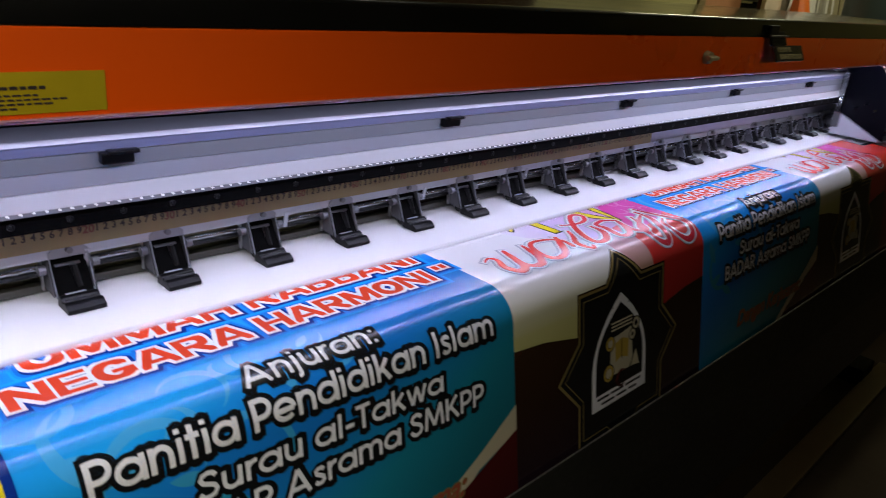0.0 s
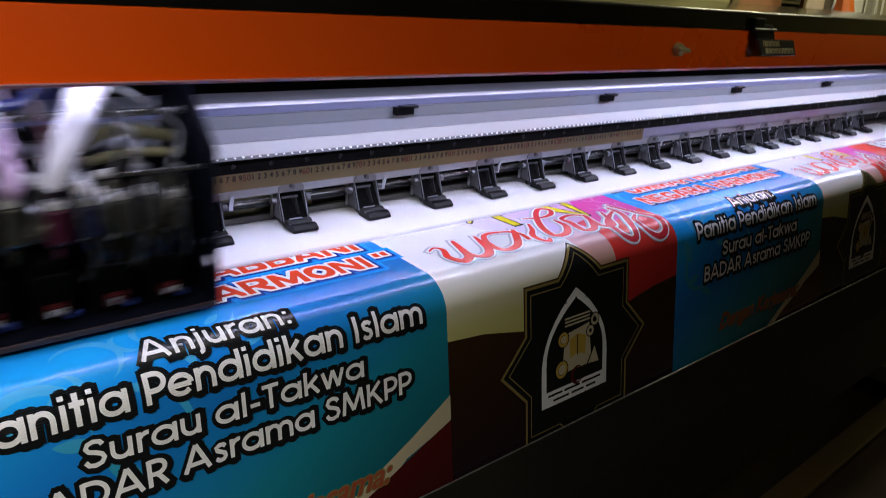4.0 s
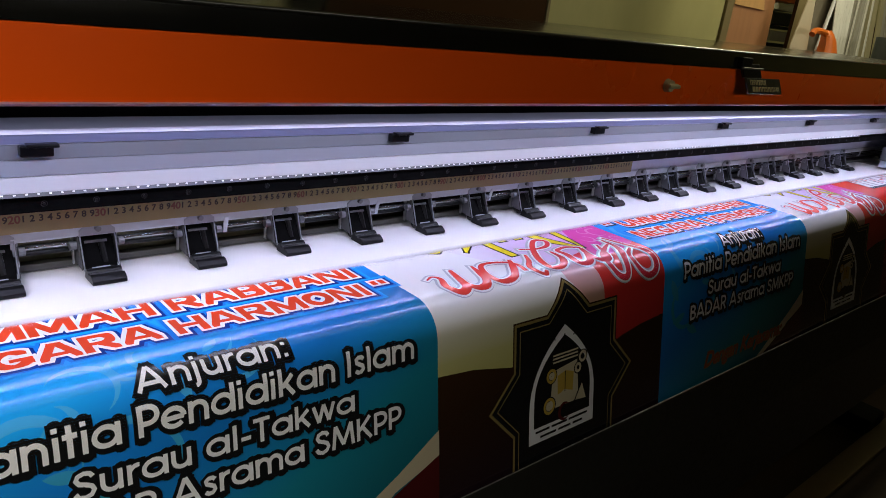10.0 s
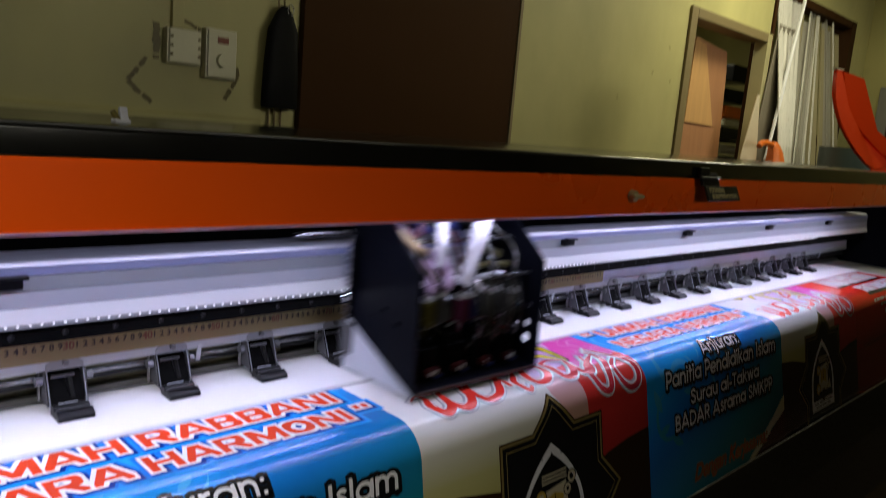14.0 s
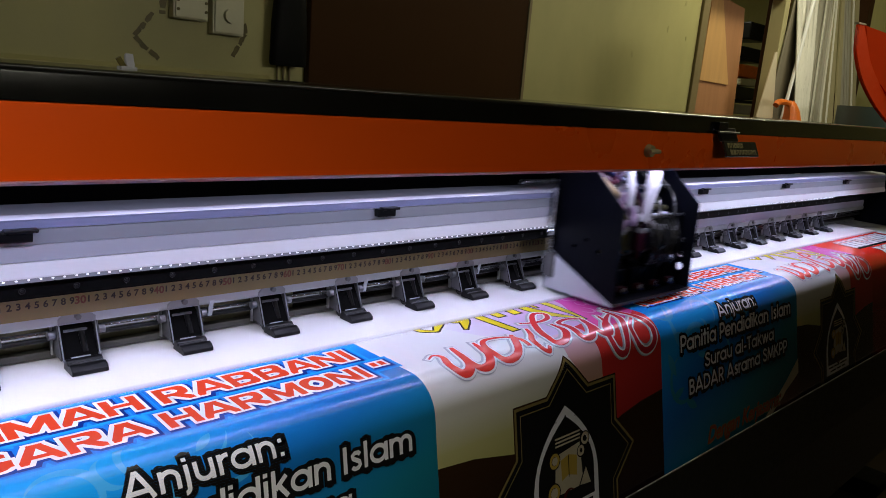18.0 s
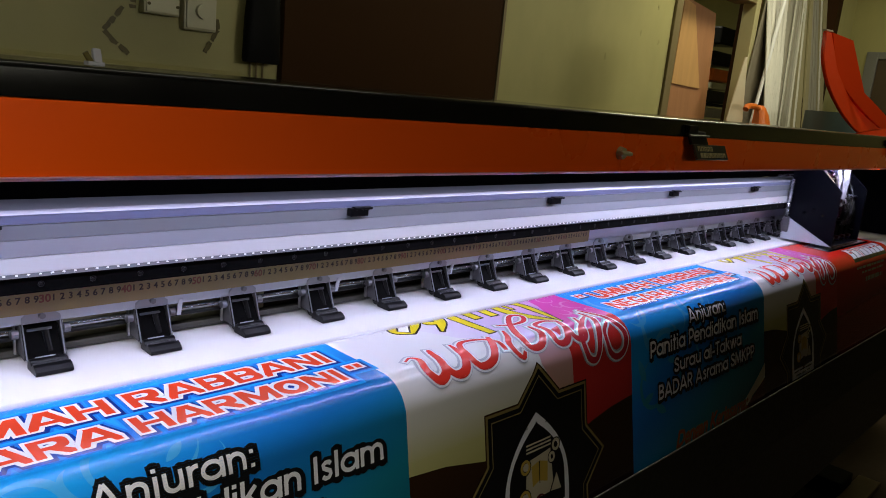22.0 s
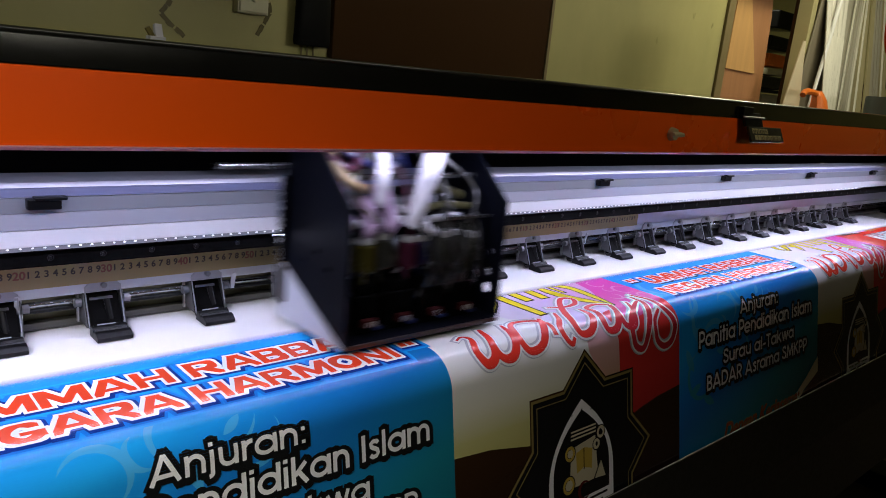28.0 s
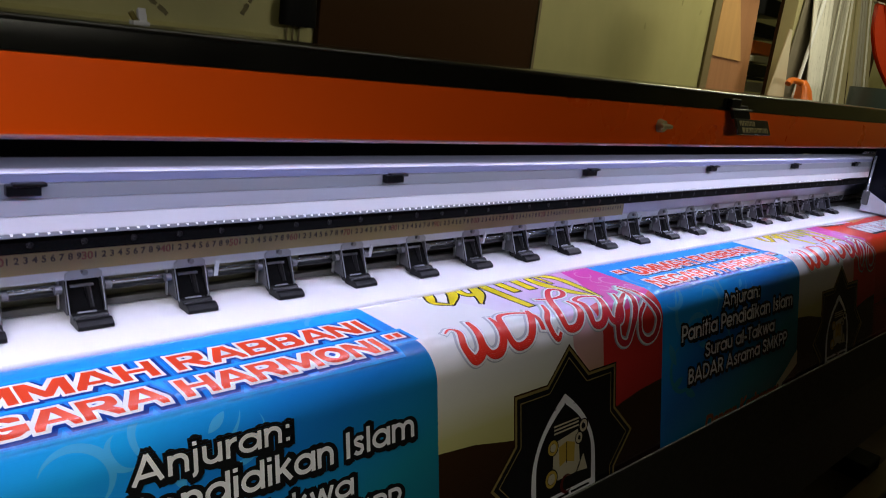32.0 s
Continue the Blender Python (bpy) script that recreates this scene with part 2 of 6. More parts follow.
M = {
    "alu": mat("brushed_aluminium", (0.62, 0.63, 0.72), 0.38, 0.5, 0.06, 3, 0.05, 220, stretch=(0.05, 1, 1)),
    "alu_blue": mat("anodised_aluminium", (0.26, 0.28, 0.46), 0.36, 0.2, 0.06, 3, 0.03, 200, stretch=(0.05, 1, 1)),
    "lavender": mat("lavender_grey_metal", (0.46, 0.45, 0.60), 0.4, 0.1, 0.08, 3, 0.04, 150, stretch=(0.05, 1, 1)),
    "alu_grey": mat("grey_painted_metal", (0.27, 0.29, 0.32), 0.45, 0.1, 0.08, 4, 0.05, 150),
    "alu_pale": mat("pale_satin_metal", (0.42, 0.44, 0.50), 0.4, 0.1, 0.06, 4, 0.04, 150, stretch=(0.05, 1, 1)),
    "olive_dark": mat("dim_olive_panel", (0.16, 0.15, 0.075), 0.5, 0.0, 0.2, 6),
    "white_metal": mat("white_painted_metal", (0.78, 0.79, 0.82), 0.35, 0.0, 0.06, 5, 0.05, 120),
    "chrome": mat("polished_steel", (0.6, 0.6, 0.62), 0.26, 1.0, 0.06, 20, 0.0, 200),
    "rod_steel": mat("worn_chrome_rod", (0.30, 0.30, 0.31), 0.22, 1.0, 0.25, 18, 0.04, 120),
    "steel": mat("dull_steel", (0.5, 0.5, 0.5), 0.35, 0.9, 0.15, 25, 0.08, 180),
    "black": mat("black_plastic", (0.004, 0.004, 0.005), 0.34, 0.0, 0.3, 30, 0.03, 160, spec=0.22),
    "black_metal": mat("black_powder_coat", (0.002, 0.0025, 0.005), 0.5, 0.0, 0.3, 12, 0.15, 400, spec=0.06),
    "lid": mat("black_lid_paint", (0.004, 0.004, 0.0035), 0.18, 0.0, 0.3, 6, 0.0, 8, spec=0.85),
    "dark_steel": mat("oiled_steel", (0.16, 0.16, 0.17), 0.35, 0.8, 0.2, 30, 0.08, 200),
    "dull_black": mat("dull_black_paint", (0.0015, 0.0015, 0.0015), 0.5, spec=0.03),
    "rubber": mat("rubber", (0.02, 0.02, 0.02), 0.7),
    "orange": mat("orange_paint", (0.95, 0.102, 0.001), 0.30, 0.0, 0.06, 3, 0.0, 6, coat=0.3),
    "red_orange": mat("red_orange_plastic", (0.86, 0.055, 0.003), 0.45, 0.0, 0.08, 5, 0.04, 80, spec=0.1),
    "ruler": mat("aged_brass_ruler", (0.26, 0.20, 0.085), 0.42, 0.25, 0.2, 12, 0.08, 120, stretch=(0.3, 1, 1)),
    "ink_black": mat("ruler_black", (0.03, 0.02, 0.015), 0.6, bump=0),
    "tag_red": mat("dark_red_tag", (0.030, 0.004, 0.004), 0.4, spec=0.1),
    "tag_white": mat("dull_white_mark", (0.30, 0.30, 0.32), 0.5),
    "plug_blue": mat("blue_plug", (0.012, 0.022, 0.11), 0.4),
    "olive_tube": mat("olive_ink_tube", (0.075, 0.068, 0.03), 0.3, 0.0, 0.25, 30, 0.1, 80),
    "trim_pink": mat("lamplit_cover_edge", (0.62, 0.30, 0.36), 0.35),
    "lip_brown": mat("red_brown_edge", (0.035, 0.020, 0.016), 0.45),
    "ink_red": mat("ruler_red", (0.17, 0.05, 0.03), 0.6, bump=0),
    "vinyl": mat("blank_vinyl", (0.86, 0.86, 0.88), 0.34, 0.0, 0.015, 2, 0.0, 3),
    "gap_brown": mat("unlit_gap_panel", (0.014, 0.009, 0.007), 0.6, 0.0, 0.3, 6, spec=0.1),
    "platen_dark": mat("shaded_grey_platen", (0.075, 0.075, 0.068), 0.6, 0.1, 0.2, 10),
    "bracket_pale": mat("pale_zinc_plate", (0.24, 0.25, 0.28), 0.4, 0.3, 0.1, 20),
    "apron": mat("dark_apron_paint", (0.020, 0.020, 0.016), 0.5, 0.0, 0.3, 5, 0.1, 80, spec=0.3),
    "bracket_grey": mat("grey_zinc_plate", (0.085, 0.085, 0.09), 0.45, 0.3, 0.15, 20),
    "platen": mat("platen_metal", (0.30, 0.30, 0.27), 0.5, 0.3, 0.15, 6, 0.1, 90),
    "wall": mat("olive_wall_paint", (0.49, 0.455, 0.195), 0.5, 0.0, 0.5, 1.7, 0.05, 30, stretch=(1, 1, 0.6)),
    "brown": mat("dark_brown_board", (0.044, 0.019, 0.006), 0.6, 0.0, 0.25, 2, 0.08, 40, stretch=(1, 1, 0.1), spec=0.06),
    "wood": mat("pale_plywood", (0.58, 0.33, 0.13), 0.55, 0.0, 0.2, 4, 0.15, 60, stretch=(6, 6, 0.5)),
    "wood2": mat("reddish_plywood", (0.40, 0.19, 0.09), 0.55, 0.0, 0.2, 4, 0.15, 60, stretch=(6, 6, 0.5)),
    "frame": mat("door_frame_paint", (0.22, 0.17, 0.08), 0.5, 0.0, 0.12, 5, 0.1, 60),
    "jamb": mat("olive_jamb_paint", (0.40, 0.36, 0.19), 0.5, 0.0, 0.15, 5, 0.1, 60),
    "sheet": mat("plastic_sheet", (0.60, 0.58, 0.50), 0.35, 0.0, 0.15, 5, 0.1, 30, stretch=(3, 3, 0.4)),
    "sheet2": mat("grey_plastic_sheet", (0.36, 0.34, 0.28), 0.35, 0.0, 0.15, 5, 0.1, 30, stretch=(3, 3, 0.4)),
    "sheet3": mat("olive_cream_board", (0.38, 0.335, 0.19), 0.5, 0.0, 0.15, 5, 0.1, 30, stretch=(3, 3, 0.4)),
    "bin": mat("dark_bin_plastic", (0.03, 0.045, 0.045), 0.45),
    "stain": mat("wall_stain", (0.42, 0.385, 0.165), 0.6),
    "wall_dim": mat("unseen_dark_wall", (0.07, 0.055, 0.035), 0.6, 0.0, 0.2, 2.2, 0.2, 30),
    "floor": mat("brown_floor", (0.080, 0.058, 0.044), 0.65, 0.0, 0.25, 2.5, 0.2, 40, spec=0.12),
    "ceiling": mat("ceiling_paint", (0.6, 0.6, 0.5), 0.8),
    "switch": mat("ivory_plastic", (0.55, 0.53, 0.37), 0.4),
    "tape": mat("brown_tape", (0.105, 0.085, 0.018), 0.4, 0.0, 0.5, 60),
    "yellow": mat("yellow_sticker", (0.46, 0.34, 0.012), 0.2, 0.0, 0.15, 30, 0.05, 60),
    "bag_black": mat("black_cloth", (0.004, 0.004, 0.0045), 0.6, 0.0, 0.3, 20, 0.3, 60, spec=0.12),
    "film": mat("milky_film", (0.74, 0.72, 0.66), 0.3, 0.0, 0.18, 5, 0.15, 30, stretch=(5, 5, 0.3)),
    "grey_board": mat("brown_grey_board", (0.20, 0.175, 0.13), 0.5, 0.0, 0.2, 5, 0.1, 30, stretch=(3, 3, 0.4)),
    "bag": mat("orange_plastic_bag", (0.75, 0.17, 0.02), 0.35, 0.0, 0.2, 25, 0.5, 40),
    "tube": mat("milky_tube", (0.36, 0.36, 0.38), 0.3, 0.0, 0.1, 20, 0.05, 80),
    "led": mat("lit_led", (0.9, 0.9, 0.9), 0.3, bump=0, emit=((0.88, 0.90, 1.0), 2.4)),
    "velvet": mat("shaded_gap_black", (0.0012, 0.0012, 0.0012), 0.9, spec=0.0, bump=0),
    "damper": mat("smoked_plastic", (0.028, 0.028, 0.025), 0.2, 0.0, 0.3, 40, 0.1, 90),
    "ink_yellow": mat("yellow_ink_tube", (0.042, 0.035, 0.006), 0.25),
    "ink_magenta": mat("magenta_ink_tube", (0.040, 0.008, 0.018), 0.25),
    "ink_cyan": mat("blue_ink_tube", (0.008, 0.011, 0.055), 0.25),
    "ink_dark": mat("black_ink_tube", (0.03, 0.03, 0.03), 0.25),
    "wrap": mat("milky_plastic_wrap", (0.46, 0.45, 0.49), 0.25, 0.0, 0.12, 40, 0.6, 70),
    "pinkwrap": mat("pale_pink_tube", (0.30, 0.21, 0.32), 0.3, 0.0, 0.15, 40, 0.4, 70),
    "tan_bar": mat("tan_metal_bar", (0.24, 0.17, 0.09), 0.5, 0.1, 0.2, 8, 0.1, 60),
    "glass_dark": mat("dark_pane", (0.10, 0.07, 0.04), 0.2, bump=0),
    "alu_frame": mat("grey_alloy_frame", (0.30, 0.30, 0.29), 0.4, 0.5),
    "pale_wood": mat("cream_board", (0.60, 0.52, 0.38), 0.5, 0.0, 0.12, 6, 0.1, 50),
    "plate": mat("dark_nameplate", (0.03, 0.03, 0.02), 0.35, 0.4, 0.2, 30, 0.1, 90),
    "plate_ink": mat("nameplate_lettering", (0.42, 0.36, 0.18), 0.4, 0.2, bump=0),
}


# ---- mesh helpers ----
def bm_box(bm, x0, x1, y0, y1, z0, z1, bevel=0.0, mi=0):
    r = bmesh.ops.create_cube(bm, size=1, matrix=Matrix.Translation(((x0 + x1) / 2, (y0 + y1) / 2, (z0 + z1) / 2)) @ Matrix.Diagonal((x1 - x0, y1 - y0, z1 - z0, 1)))
    vs = r["verts"]
    fs = {f for v in vs for f in v.link_faces}
    for f in fs:
        f.material_index = mi
    if bevel:
        es = {e for v in vs for e in v.link_edges}
        out = bmesh.ops.bevel(bm, geom=list(es), offset=bevel, segments=2, affect="EDGES", profile=0.6)
        for f in out["faces"]:
            f.material_index = mi
    return bm


def box(x0, x1, y0, y1, z0, z1, bevel=0.0):
    return bm_box(bmesh.new(), min(x0, x1), max(x0, x1), min(y0, y1), max(y0, y1), min(z0, z1), max(z0, z1), bevel)


def bm_rod(bm, a, b, r, seg=12, r2=None):
    a, b = Vector(a), Vector(b)
    d = b - a
    m = Matrix.Translation((a + b) / 2) @ d.to_track_quat("Z", "Y").to_matrix().to_4x4()
    bmesh.ops.create_cone(bm, cap_ends=True, segments=seg, radius1=r, radius2=r if r2 is None else r2, depth=d.length, matrix=m)
    return bm


def rod(a, b, r, seg=12, r2=None):
    return bm_rod(bmesh.new(), a, b, r, seg, r2)


def bm_extrude_x(bm, prof, x0, x1, bevel=0.0):
    """A closed profile of (y, z) drawn along x."""
    va = [bm.verts.new((x0, y, z)) for y, z in prof]
    vb = [bm.verts.new((x1, y, z)) for y, z in prof]
    n = len(prof)
    fs = [bm.faces.new(va), bm.faces.new(vb[::-1])]
    for i in range(n):
        fs.append(bm.faces.new((va[i], vb[i], vb[(i + 1) % n], va[(i + 1) % n])))
    bmesh.ops.recalc_face_normals(bm, faces=fs)
    if bevel:
        bmesh.ops.bevel(bm, geom=list({e for f in fs for e in f.edges}), offset=bevel, segments=2, affect="EDGES", profile=0.6)
    return bm


def extrude_x(prof, x0, x1, bevel=0.0):
    return bm_extrude_x(bmesh.new(), prof, x0, x1, bevel)


def bm_tube(bm, pts, r, seg=8):
    """A bent tube through points."""
    pts = [Vector(p) for p in pts]
    rings = []
    for i, p in enumerate(pts):
        d = (pts[min(i + 1, len(pts) - 1)] - pts[max(i - 1, 0)]).normalized()
        q = d.to_track_quat("Z", "Y")
        rings.append([bm.verts.new(p + q @ Vector((r * math.cos(a), r * math.sin(a), 0))) for a in [2 * math.pi * k / seg for k in range(seg)]])
    for a, b in zip(rings, rings[1:]):
        for k in range(seg):
            bm.faces.new((a[k], a[(k + 1) % seg], b[(k + 1) % seg], b[k]))
    bm.faces.new(rings[0][::-1])
    bm.faces.new(rings[-1])
    return bm


def smooth_curve(pts, n=6):
    """More points along a run of points (Catmull-Rom)."""
    p = [Vector(q) for q in pts]
    p = [2 * p[0] - p[1]] + p + [2 * p[-1] - p[-2]]
    out = []
    for i in range(1, len(p) - 2):
        for k in range(n):
            t = k / n
            a, b, c, d = p[i - 1:i + 3]
            out.append(0.5 * ((2 * b) + (c - a) * t + (2 * a - 5 * b + 4 * c - d) * t * t + (3 * b - a - 3 * c + d) * t ** 3))
    return out + [p[-2]]


def mesh_of(name, bm, mats, smooth=False):
    bmesh.ops.recalc_face_normals(bm, faces=bm.faces)
    me = bpy.data.meshes.new(name)
    if smooth:
        for f in bm.faces:
            f.smooth = True
        for e in bm.edges:
            if len(e.link_faces) == 2 and e.calc_face_angle(0) > 0.6:
                e.smooth = False
    bm.to_mesh(me)
    bm.free()
    for m in (mats if isinstance(mats, (list, tuple)) else [mats]):
        me.materials.append(M[m] if isinstance(m, str) else m)
    return me


def part(name, bm, material, parent, label="", smooth=False):
    ob = new(name, mesh_of(name, bm, material, smooth))
    ob.parent = parent
    if label:
        ob["label"] = label
    return ob


def thing(name, label, category, place=(0, 0, 0), group="", kind=""):
    ob = new(name)
    ob.empty_display_size = 0.05
    ob.location = place
    return tagged(ob, label, category, group, kind)


def solid(name, bm, material, label="", category="", kind="", group="", smooth=False):
    return tagged(new(name, mesh_of(name, bm, material, smooth)), label, category, group, kind)


def text_mesh(body, size, offset=0.0, shear=0.0, spacing=1.0):
    """The built-in font's flat letters as a mesh in x, y."""
    cu = bpy.data.curves.new("letters", "FONT")
    cu.body, cu.size, cu.offset, cu.shear, cu.space_character = body, size, offset, shear, spacing
    cu.resolution_u = 3
    ob = bpy.data.objects.new("letters", cu)
    scene.collection.objects.link(ob)
    bpy.context.view_layer.update()
    me = bpy.data.meshes.new_from_object(ob.evaluated_get(bpy.context.evaluated_depsgraph_get()))
    bpy.data.objects.remove(ob)
    bpy.data.curves.remove(cu)
    return me


def plate_with_holes(outline, holes, x0, x1):
    """A plate across x with round holes: outline and (y, z, radius) of the holes."""
    cu = bpy.data.curves.new("plate", "CURVE")
    cu.dimensions, cu.fill_mode, cu.extrude = "2D", "BOTH", (x1 - x0) / 2
    loops = [outline] + [[(y + r * math.cos(a), z + r * math.sin(a)) for a in [2 * math.pi * k / 14 for k in range(14)]] for y, z, r in holes]
    for pts in loops:
        sp = cu.splines.new("POLY")
        sp.points.add(len(pts) - 1)
        sp.use_cyclic_u = True
        for q, (y, z) in zip(sp.points, pts):
            q.co = (y, z, 0, 1)
    ob = bpy.data.objects.new("plate", cu)
    scene.collection.objects.link(ob)
    bpy.context.view_layer.update()
    me = bpy.data.meshes.new_from_object(ob.evaluated_get(bpy.context.evaluated_depsgraph_get()))
    bpy.data.objects.remove(ob)
    bm = bmesh.new()
    bm.from_mesh(me)
    bmesh.ops.transform(bm, verts=bm.verts, matrix=Matrix(((0, 0, 1, (x0 + x1) / 2), (1, 0, 0, 0), (0, 1, 0, 0), (0, 0, 0, 1))))
    bmesh.ops.remove_doubles(bm, verts=bm.verts, dist=1e-6)
    return bm


def letters_on(bm, body, size, x, y, z, mi=0, lift=0.0004):
    """Flat letters that face the front, centred at x with their foot at z."""
    me = text_mesh(body, size, 0.028 * size)
    xs = [v.co.x for v in me.vertices]
    mid = (min(xs) + max(xs)) / 2
    vs = [bm.verts.new((x + v.co.x - mid, y - lift, z + v.co.y)) for v in me.vertices]
    for p in me.polygons:
        f = bm.faces.new([vs[i] for i in p.vertices])
        f.material_index = mi
    return bm


# ---- the room ----
WY = 0.95          # the wall behind the machine
solid("floor", box(-4, 9, -4, 4, -0.1, 0), "floor", "grey cement floor", "floor", "structure")
solid("ceiling", box(-4, 9, -4, 4, 2.9, 3.0), "ceiling", "pale ceiling", "ceiling", "structure")
# wall with the doorway and the tall opening
DX0, DX1, DZ = 3.53, 4.42, H + 1.02
OX0, OX1, OZ = 4.47, 5.86, H + 1.34
solid("wall_north", box(-4, DX0, WY, WY + 0.1, 0, 2.9), "wall", "olive-cream painted wall with stains", "wall", "structure")
solid("wall_north_2", box(DX0, OX0 - 0.02, WY, WY + 0.1, DZ, 2.9), "wall", "olive-cream painted wall over the doorway", "wall", "structure")
solid("wall_north_3", box(OX0 - 0.02, OX1, WY, WY + 0.1, OZ, 2.9), "wall", "olive-cream painted wall over the tall opening", "wall", "structure")
solid("wall_north_4", box(OX1, 6.3, WY, WY + 0.1, 0, 2.9), "wall", "olive-cream painted wall in the corner", "wall", "structure")
solid("wall_east", box(6.2, 6.3, -0.35, WY, 0, 2.9), "wall", "olive-cream painted side wall", "wall", "structure")
solid("wall_east_2", box(6.2, 6.3, -4, -0.35, 1.08, 2.9), "wall", "olive-cream painted side wall", "wall", "structure")
# lower part never in view; dark so the banner front mirrors little light
solid("wall_east_3", box(6.2, 6.3, -4, -0.35, 0, 1.08), "wall_dim", "unseen lower wall, kept dark against reflections", "wall", "structure")
# walls out of view, darkened to hold down reflections in the machine
solid("wall_south", box(-4, 6.3, -4, -3.9, 0, 2.9), "wall_dim", "unseen wall, kept dark against reflections", "wall", "structure")
solid("wall_west", box(-4, -3.9, -3.9, WY, 0, 2.9), "wall_dim", "unseen wall, kept dark against reflections", "wall", "structure")
solid("wall_back_room", box(2.6, 7.4, 3.2, 3.3, 0, 2.9), "wall", "pale wall of the room behind", "wall", "structure")
solid("wall_back_room_2", box(2.5, 2.6, WY + 0.1, 3.2, 0, 2.9), "wall", "pale wall of the room behind", "wall", "structure")
solid("wall_back_room_3", box(7.3, 7.4, WY + 0.1, 3.2, 0, 2.9), "wall", "pale wall of the room behind", "wall", "structure")

# ---- the machine: beam, cover, rollers ----
XL, XR = -0.75, 3.30       # ends of the open part of the machine
printer = thing("large_format_printer", "wide orange and black banner printer with an aluminium beam", "printer")

part("cover_front", extrude_x([(-0.25, H + 0.211), (-0.25, H + 0.2795), (-0.235, H + 0.2795), (-0.235, H + 0.214), (-0.225, H + 0.214), (-0.225, H + 0.211)], XL, 3.2, 0.0012), "orange", printer, "glossy orange painted cover front")
# the orange's bottom edge; the pink stands for strip light falling on it
part("lit_cover_edge", extrude_x([(-0.2525, H + 0.2118), (-0.2525, H + 0.2105), (-0.2490, H + 0.2075), (-0.2440, H + 0.2075), (-0.2440, H + 0.2108), (-0.2505, H + 0.2108), (-0.2505, H + 0.2118)], XL, 3.2), "trim_pink", printer, "cover's glossy bottom edge, pink with the lamplight put into its colour")
lid = bmesh.new()
bm_extrude_x(lid, [(-0.252, H + 0.2805)] + [(-0.245 - 0.007 * math.cos(a), H + 0.304 + 0.007 * math.sin(a)) for a in [math.pi / 12 * k for k in range(7)]] + [(0.27, H + 0.311), (0.27, H + 0.2805)], XL, 3.2)
for v in lid.verts:      # the lid hangs a little at its near end
    if v.co.z > H + 0.29:
        v.co.z += 0.0035 * (v.co.x - 0.4)
part("cover_lid", lid, "lid", printer, "black powder-coated cover lid", True)
part("cover_back", box(XL, 3.2, 0.26, 0.30, H - 0.2, H + 0.27), "black_metal", printer)
# sheets added, near-black, to paint the deep shade of the gap under the cover
part("gap_shade_sheet", box(XL, XR, 0.012, 0.02, H + 0.147, H + 0.279), "velvet", printer, "near-black sheet for the shade between cover and beam")
part("gap_shade_roof", box(XL, XR, -0.234, 0.011, H + 0.272, H + 0.279), "velvet", printer)
part("light_strip", box(-0.6, 3.04, -0.213, -0.197, H + 0.2112, H + 0.2155, 0.0005), "white_metal", printer, "hidden strip light under the cover")
part("beam", extrude_x([(-0.050, H + 0.110), (-0.050, H + 0.1385), (-0.047, H + 0.1435), (-0.042, H + 0.1455), (0.011, H + 0.1455), (0.011, H + 0.12), (0.10, H + 0.12), (0.10, H + 0.068), (-0.044, H + 0.068), (-0.044, H + 0.088)], XL, XR), "alu", printer, "bare aluminium beam", True)
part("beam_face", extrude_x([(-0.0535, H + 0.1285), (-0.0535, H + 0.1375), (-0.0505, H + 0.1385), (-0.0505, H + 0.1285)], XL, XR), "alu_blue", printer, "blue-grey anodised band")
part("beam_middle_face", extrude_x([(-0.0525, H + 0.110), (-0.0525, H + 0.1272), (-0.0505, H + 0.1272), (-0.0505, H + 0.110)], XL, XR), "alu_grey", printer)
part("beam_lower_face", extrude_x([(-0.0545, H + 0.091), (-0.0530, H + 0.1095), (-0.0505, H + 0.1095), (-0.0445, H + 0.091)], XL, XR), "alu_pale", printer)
part("white_ledge", extrude_x([(-0.0600, H + 0.0724), (-0.0605, H + 0.0742), (-0.0560, H + 0.0902), (-0.0445, H + 0.0902), (-0.0445, H + 0.0724)], XL, XR, 0.0008), "white_metal", printer, "white lit ledge")
tape = part("led_tape", box(XL, 2.75, -0.0575, -0.0445, H + 0.0672, H + 0.0722), "alu_grey", printer, "strip of small lit lamps under the ledge")
led_me = mesh_of("led", box(-0.0012, 0.0012, -0.0007, 0.0007, -0.0006, 0.0006, 0.0002), "led")
for i in range(258):
    ob = new("led", led_me)
    ob.parent, ob.location = tape, (-0.50 + i * 0.01255, -0.0580, H + 0.0706)
rail = part("black_rail", box(XL, XR, -0.050, -0.02, H + 0.0455, H + 0.0662, 0.0012), "dull_black", printer, "black linear rail with screws")
screw_bm = rod((0, -0.0512, 0), (0, -0.0495, 0), 0.0018, 10)
bm_tube(screw_bm, [(0.0034 * math.cos(a), -0.0503, 0.0034 * math.sin(a)) for a in [2 * math.pi * k / 12 for k in range(13)]], 0.0005, 5)
screw_me = mesh_of("screw", screw_bm, "black", True)
for i in range(-12, 46):
    ob = new("screw", screw_me)
    ob.parent, ob.location = rail, (0.2226 + i * 0.0581, 0, H + 0.0560)
ruler = part("ruler", box(XL, 1.505, 0.0005, 0.008, H + 0.0035, H + 0.0345, 0.0008), "ruler", printer, "worn brass ruler in centimetres")
GLYPHS = {}


def glyph(ch, size, ink_name):
    if (ch, size) not in GLYPHS:
        GLYPHS[(ch, size)] = mesh_of("digit", letters_on(bmesh.new(), ch, size, 0, 0, 0), ink_name)
    return GLYPHS[(ch, size)]


